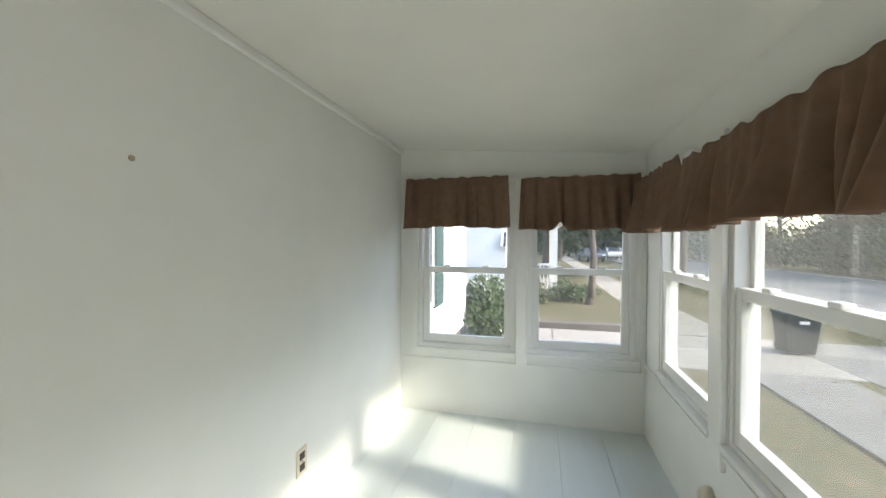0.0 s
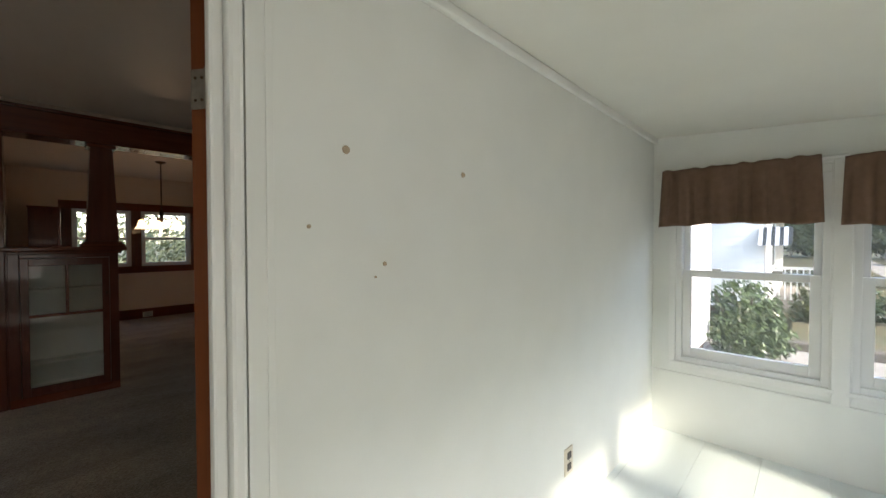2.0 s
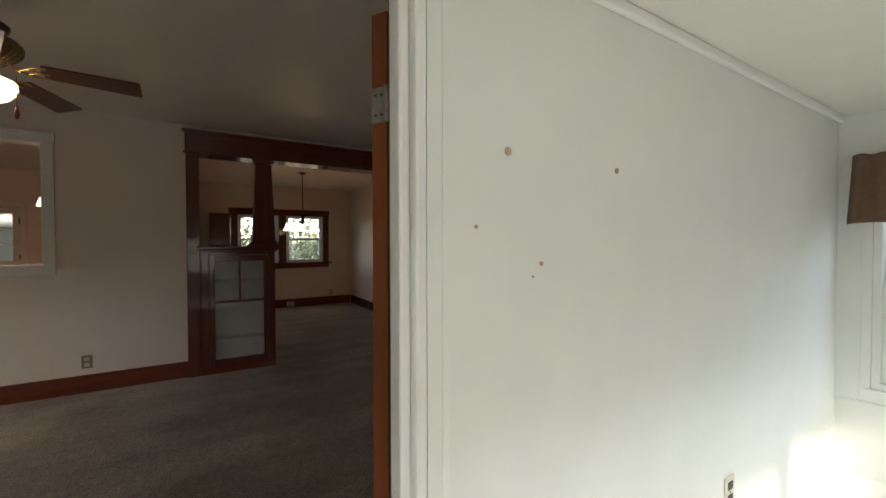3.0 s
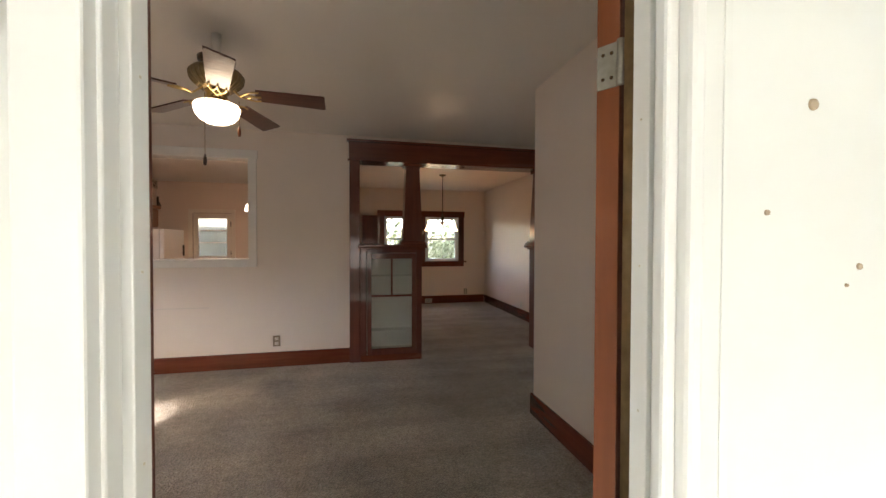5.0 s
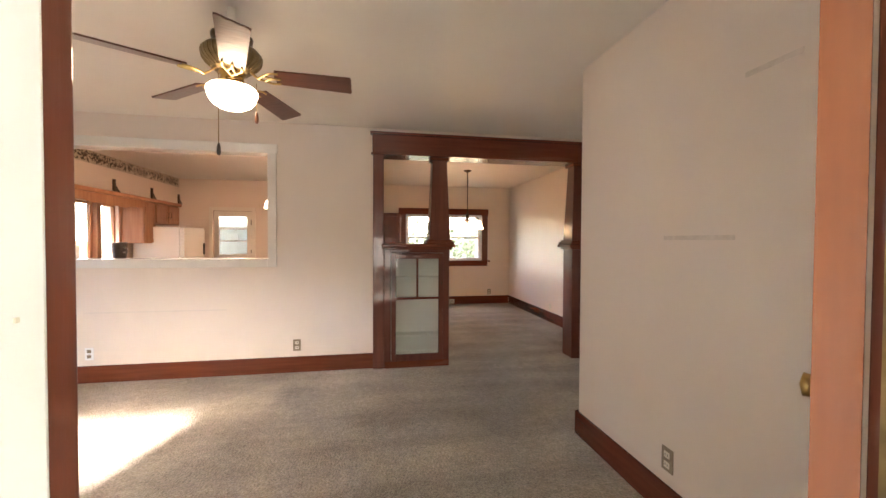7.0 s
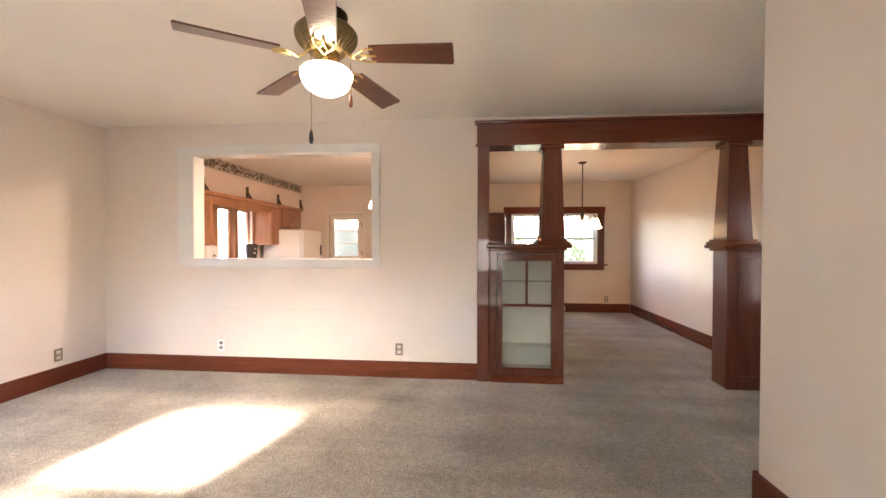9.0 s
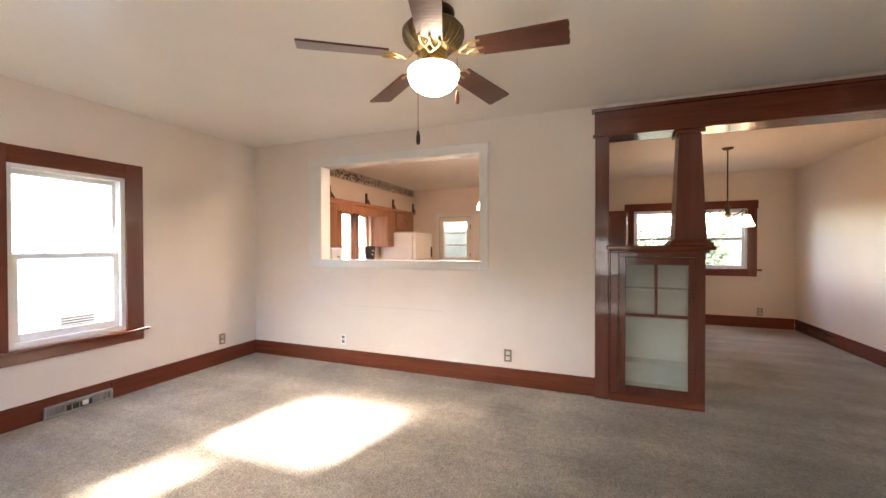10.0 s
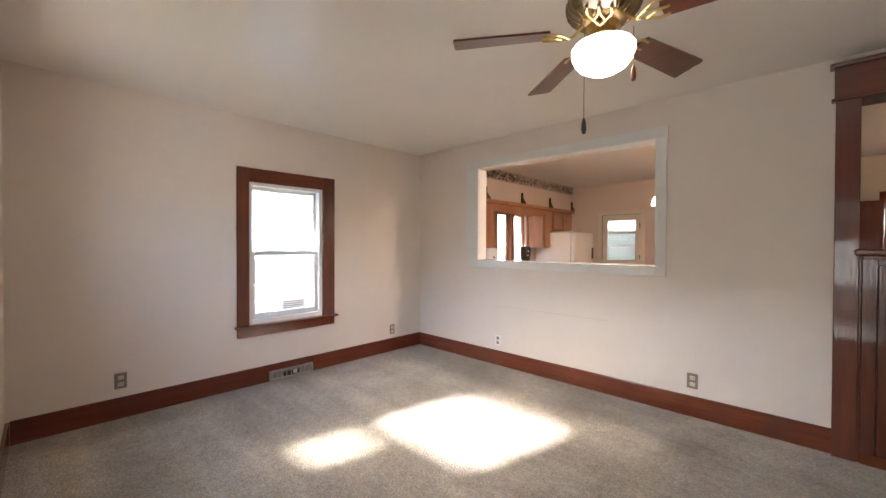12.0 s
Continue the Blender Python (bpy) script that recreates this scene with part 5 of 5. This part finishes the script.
def house(x0, x1, y0, y1, h, rise, label, faces, windows=()):
    t = thing("house", ((x0 + x1) / 2, (y0 + y1) / 2, GZ), label, "house")
    part("foundation", box(x0 + 0.04, x1 - 0.04, y0 + 0.04, y1 - 0.04, GZ - 0.05, GZ + 0.35), BRICKF, t, "dark foundation")
    w = part("wall", box(x0, x1, y0, y1, GZ + 0.35, GZ + h), SIDING, t)
    for axis, a, b, tt, out in faces:
        part("siding", siding(bmesh.new(), axis, a, b, tt, GZ + 0.35, GZ + h, out=out), SIDING, w, "white lapped siding")
    part("roof", gable_roof(x0, x1, y0, y1, GZ + h, rise), ROOF, t, "dark shingle roof")
    for axis, u0, u1, tt, z0, z1, out in windows:
        if axis == "x":
            f = part("window", ring(u0, u1, min(tt, tt + out * 0.05), max(tt, tt + out * 0.05), z0, z1, 0.07), VINYL, t)
            part("pane", box(u0 + 0.07, u1 - 0.07, tt + out * 0.028, tt + out * 0.033, z0 + 0.07, z1 - 0.07), CARGLASS, f)
        else:
            bm = ring(u0, u1, min(0, -out * 0.05), max(0, -out * 0.05), z0, z1, 0.07)
            bm.transform(pose(tt, 0, 0, rz=90))
            f = part("window", bm, VINYL, t)
            part("pane", box(min(tt + out * 0.028, tt + out * 0.033), max(tt + out * 0.028, tt + out * 0.033), u0 + 0.07, u1 - 0.07, z0 + 0.07, z1 - 0.07), CARGLASS, f)
    return t


nh = house(4.35, 7.75, 0.5, 9.0, 3.6, 1.8, "white neighbouring house with lapped siding and dark shutters", [("x", 4.35, 7.75, 0.5, -1), ("y", 0.5, 9.0, 4.35, -1), ("y", 0.5, 9.0, 7.75, 1)],
           [("x", 4.75, 5.45, 0.5, 0.45, 1.95, -1)])
for a, b in ((4.40, 4.73), (5.47, 5.95)):
    s = part("shutter", box(a, b, 0.44, 0.475, 0.42, 1.97, bev=0.005), SHUTTER, nh, "dark green shutter")
    for k in range(14):
        z = 0.48 + 0.102 * k
        part("slat", box(a + 0.04, b - 0.04, 0.430, 0.44, z, z + 0.06), SHUTTER, s)
part("corner_board", box(7.70, 7.775, 0.465, 0.53, GZ + 0.3, GZ + 3.6), VINYL, nh)
fh = house(11.5, 19.0, 0.05, 8.0, 3.8, 2.0, "white house with lapped siding and a covered porch across the driveway", [("y", 0.05, 8.0, 11.5, -1), ("x", 11.5, 19.0, 0.05, -1)], [("y", 3.2, 4.2, 11.5, 0.5, 1.9, -1), ("x", 13.0, 14.2, 0.05, 0.6, 1.9, -1)])
part("porch_floor", box(14.0, 18.4, -1.5, 0.02, GZ - 0.05, GZ + 0.35), CONCRETE, fh)
part("porch_roof", box(13.8, 18.6, -1.75, 0.02, 2.0, 2.22), SIDING, fh)
for x, y in ((14.15, -1.4), (16.2, -1.4), (18.2, -1.4)):
    part("porch_post", box(x - 0.09, x + 0.09, y - 0.09, y + 0.09, GZ + 0.35, 2.0, bev=0.01), VINYL, fh)
rail = part("porch_rail", box(14.12, 14.18, -1.4, 0.02, 0.55, 0.62), VINYL, fh)
for k in range(11):
    part("baluster", box(14.135, 14.165, -1.3 + 0.12 * k, -1.27 + 0.12 * k, GZ + 0.35, 0.55), VINYL, rail)
aw = thing("awning", (11.3, -0.15, 1.3), "striped black and white canvas awning on the porch", "awning")
for k in range(8):
    y = -0.42 + 0.07 * k
    part("stripe", tapered(11.16, 11.20, y, y + 0.07, 1.22, 11.43, 11.47, y, y + 0.07, 1.62), VINYL if k % 2 else BIN, aw)
for x0, y0, w in ((10, -32, 9), (24, -34, 10), (40, -36, 10), (-6, -33, 9), (-18, -33, 10), (-31, -33, 11)):
    house(x0, x0 + w, y0, y0 + 7, 3.4, 2.4, "pale house across the street behind the hedges", [("x", x0, x0 + w, y0 + 7, 1)], [("x", x0 + 1.2, x0 + 2.4, y0 + 7, 0.5, 2.0, 1), ("x", x0 + 5.2, x0 + 6.8, y0 + 7, 0.5, 2.0, 1)])
wh = house(-13.0, -6.5, -3.0, 9.0, 4.6, 2.0, "white house next door close to the side window", [("y", -3.0, 9.0, -6.5, 1)])
ac = thing("window_unit", (-6.4, 3.31, 0.13), "grey window air conditioner on the white house", "air conditioner")
part("case", box(-6.48, -6.22, 3.11, 3.51, 0.13, 0.40, bev=0.01), METAL_GREY, ac)
for k in range(7):
    part("fin", box(-6.225, -6.212, 3.14, 3.48, 0.155 + 0.033 * k, 0.17 + 0.033 * k), DARK, ac)


def car(m, paint, label):
    c = thing("parked_car", m, label, "car", "cars parked in the street")
    prof = [(-2.15, 0.35), (-2.2, 0.62), (-2.05, 0.85), (-1.75, 0.93), (-1.15, 0.97), (-0.55, 1.40), (0.75, 1.44), (1.45, 1.02), (2.1, 0.95), (2.2, 0.7), (2.15, 0.35)]
    for name, pts, w, mat in (("body", prof, 0.86, paint), ("side_glass", [(-0.98, 0.99), (-0.5, 1.35), (0.72, 1.385), (1.22, 1.04)], 0.868, CARGLASS)):
        bm = bmesh.new()
        a = [bm.verts.new((x, -w, z)) for x, z in pts]
        b = [bm.verts.new((x, w, z)) for x, z in pts]
        bm.faces.new(a)
        bm.faces.new(b[::-1])
        for i in range(len(pts)):
            j = (i + 1) % len(pts)
            bm.faces.new([a[i], b[i], b[j], a[j]])
        part(name, bevelled(bm, 0.04 if name == "body" else 0.004), mat, c, local=True)
    part("windscreen", tapered(-1.12, -1.08, -0.72, 0.72, 1.0, -0.62, -0.58, -0.62, 0.62, 1.385), CARGLASS, c, local=True)
    for x in (-1.4, 1.4):
        for y in (-0.80, 0.80):
            b = lathe([(0.0, -0.1), (0.3, -0.1), (0.33, -0.06), (0.33, 0.06), (0.3, 0.1), (0.0, 0.1)], 20)
            b.transform(pose(x, y, 0.33, rx=90))
            wl = part("wheel", b, TYRE, c, local=True, smooth=True)
            b = lathe([(0.0, -0.108), (0.2, -0.106), (0.2, 0.106), (0.0, 0.108)], 16)
            b.transform(pose(x, y, 0.33, rx=90))
            part("rim", b, STEEL, wl, local=True)
    for y in (-0.6, 0.6):
        part("headlight", box(-2.2, -2.1, y - 0.16, y + 0.16, 0.64, 0.76, bev=0.02), VINYL, c, local=True)
    part("bumper", box(-2.26, -2.1, -0.8, 0.8, 0.38, 0.52, bev=0.03), paint, c, local=True)
    return c


car(pose(45.0, -6.2, GZ + 0.02, rz=12), CARPAINT, "dark blue-grey car parked by the pavement")
car(pose(52.0, -9.6, GZ + 0.02, rz=0), CARPAINT2, "silver car parked at the kerb of the street")
BX, BY = 8.35, -5.2
tb = thing("wheelie_bin", (BX, BY, GZ), "dark plastic wheelie bin standing at the end of the driveway", "bin")
part("body", tapered(BX - 0.18, BX + 0.18, BY - 0.19, BY + 0.19, GZ + 0.05, BX - 0.23, BX + 0.24, BY - 0.24, BY + 0.24, GZ + 0.68), BIN, tb)
part("lid", box(BX - 0.25, BX + 0.27, BY - 0.26, BY + 0.26, GZ + 0.68, GZ + 0.73, bev=0.018), BIN, tb)
part("handle", tube([(BX + 0.27, BY - 0.2, GZ + 0.7), (BX + 0.32, BY - 0.2, GZ + 0.7), (BX + 0.32, BY + 0.2, GZ + 0.7), (BX + 0.27, BY + 0.2, GZ + 0.7)], 0.013, 8), BIN, tb)
part("label_mark", box(BX - 0.236, BX - 0.226, BY - 0.07, BY + 0.07, GZ + 0.56, GZ + 0.61), VINYL, tb, "pale mark")
for y in (BY - 0.17, BY + 0.17):
    b = lathe([(0.0, -0.025), (0.08, -0.025), (0.09, 0.0), (0.08, 0.025), (0.0, 0.025)], 16)
    b.transform(pose(BX + 0.17, y, GZ + 0.11, rx=90))
    part("wheel", b, TYRE, tb, smooth=True)
pl = thing("utility_pole", (20.6, -7.4, GZ), "weathered wooden utility pole at the street", "pole")
part("pole", tube([(20.6, -7.4, GZ - 0.05), (20.6, -7.4, 4.0), (20.6, -7.4, 8.5)], 0.14, 12, 0.7), BARK, pl)
part("crossarm", box(20.5, 20.7, -8.5, -6.3, 7.6, 7.75), BARK, pl)

# ---- porch floor boards ----
rng = random.Random(9)
y, k = YF, 0
meshes = {}
while y < 0.13:
    w = 0.262
    w = min(w, 0.138 - y)
    if w < 0.02:
        break
    key = round(w, 4)
    if key not in meshes:
        me = bpy.data.meshes.new("plank")
        b = box(-1.30, XE, 0.0004, w - 0.0006, -0.018, 0.0, bev=0.0012)
        b.to_mesh(me)
        b.free()
        me.materials.append(PORCH_FLOOR)
        meshes[key] = me
    ob = new("plank", meshes[key])
    ob.parent = floor_porch
    ob.matrix_parent_inverse = floor_porch.matrix_basis.inverted()
    ob.location = (0, y, PZ + rng.uniform(-0.0008, 0.0))
    y += w
    k += 1
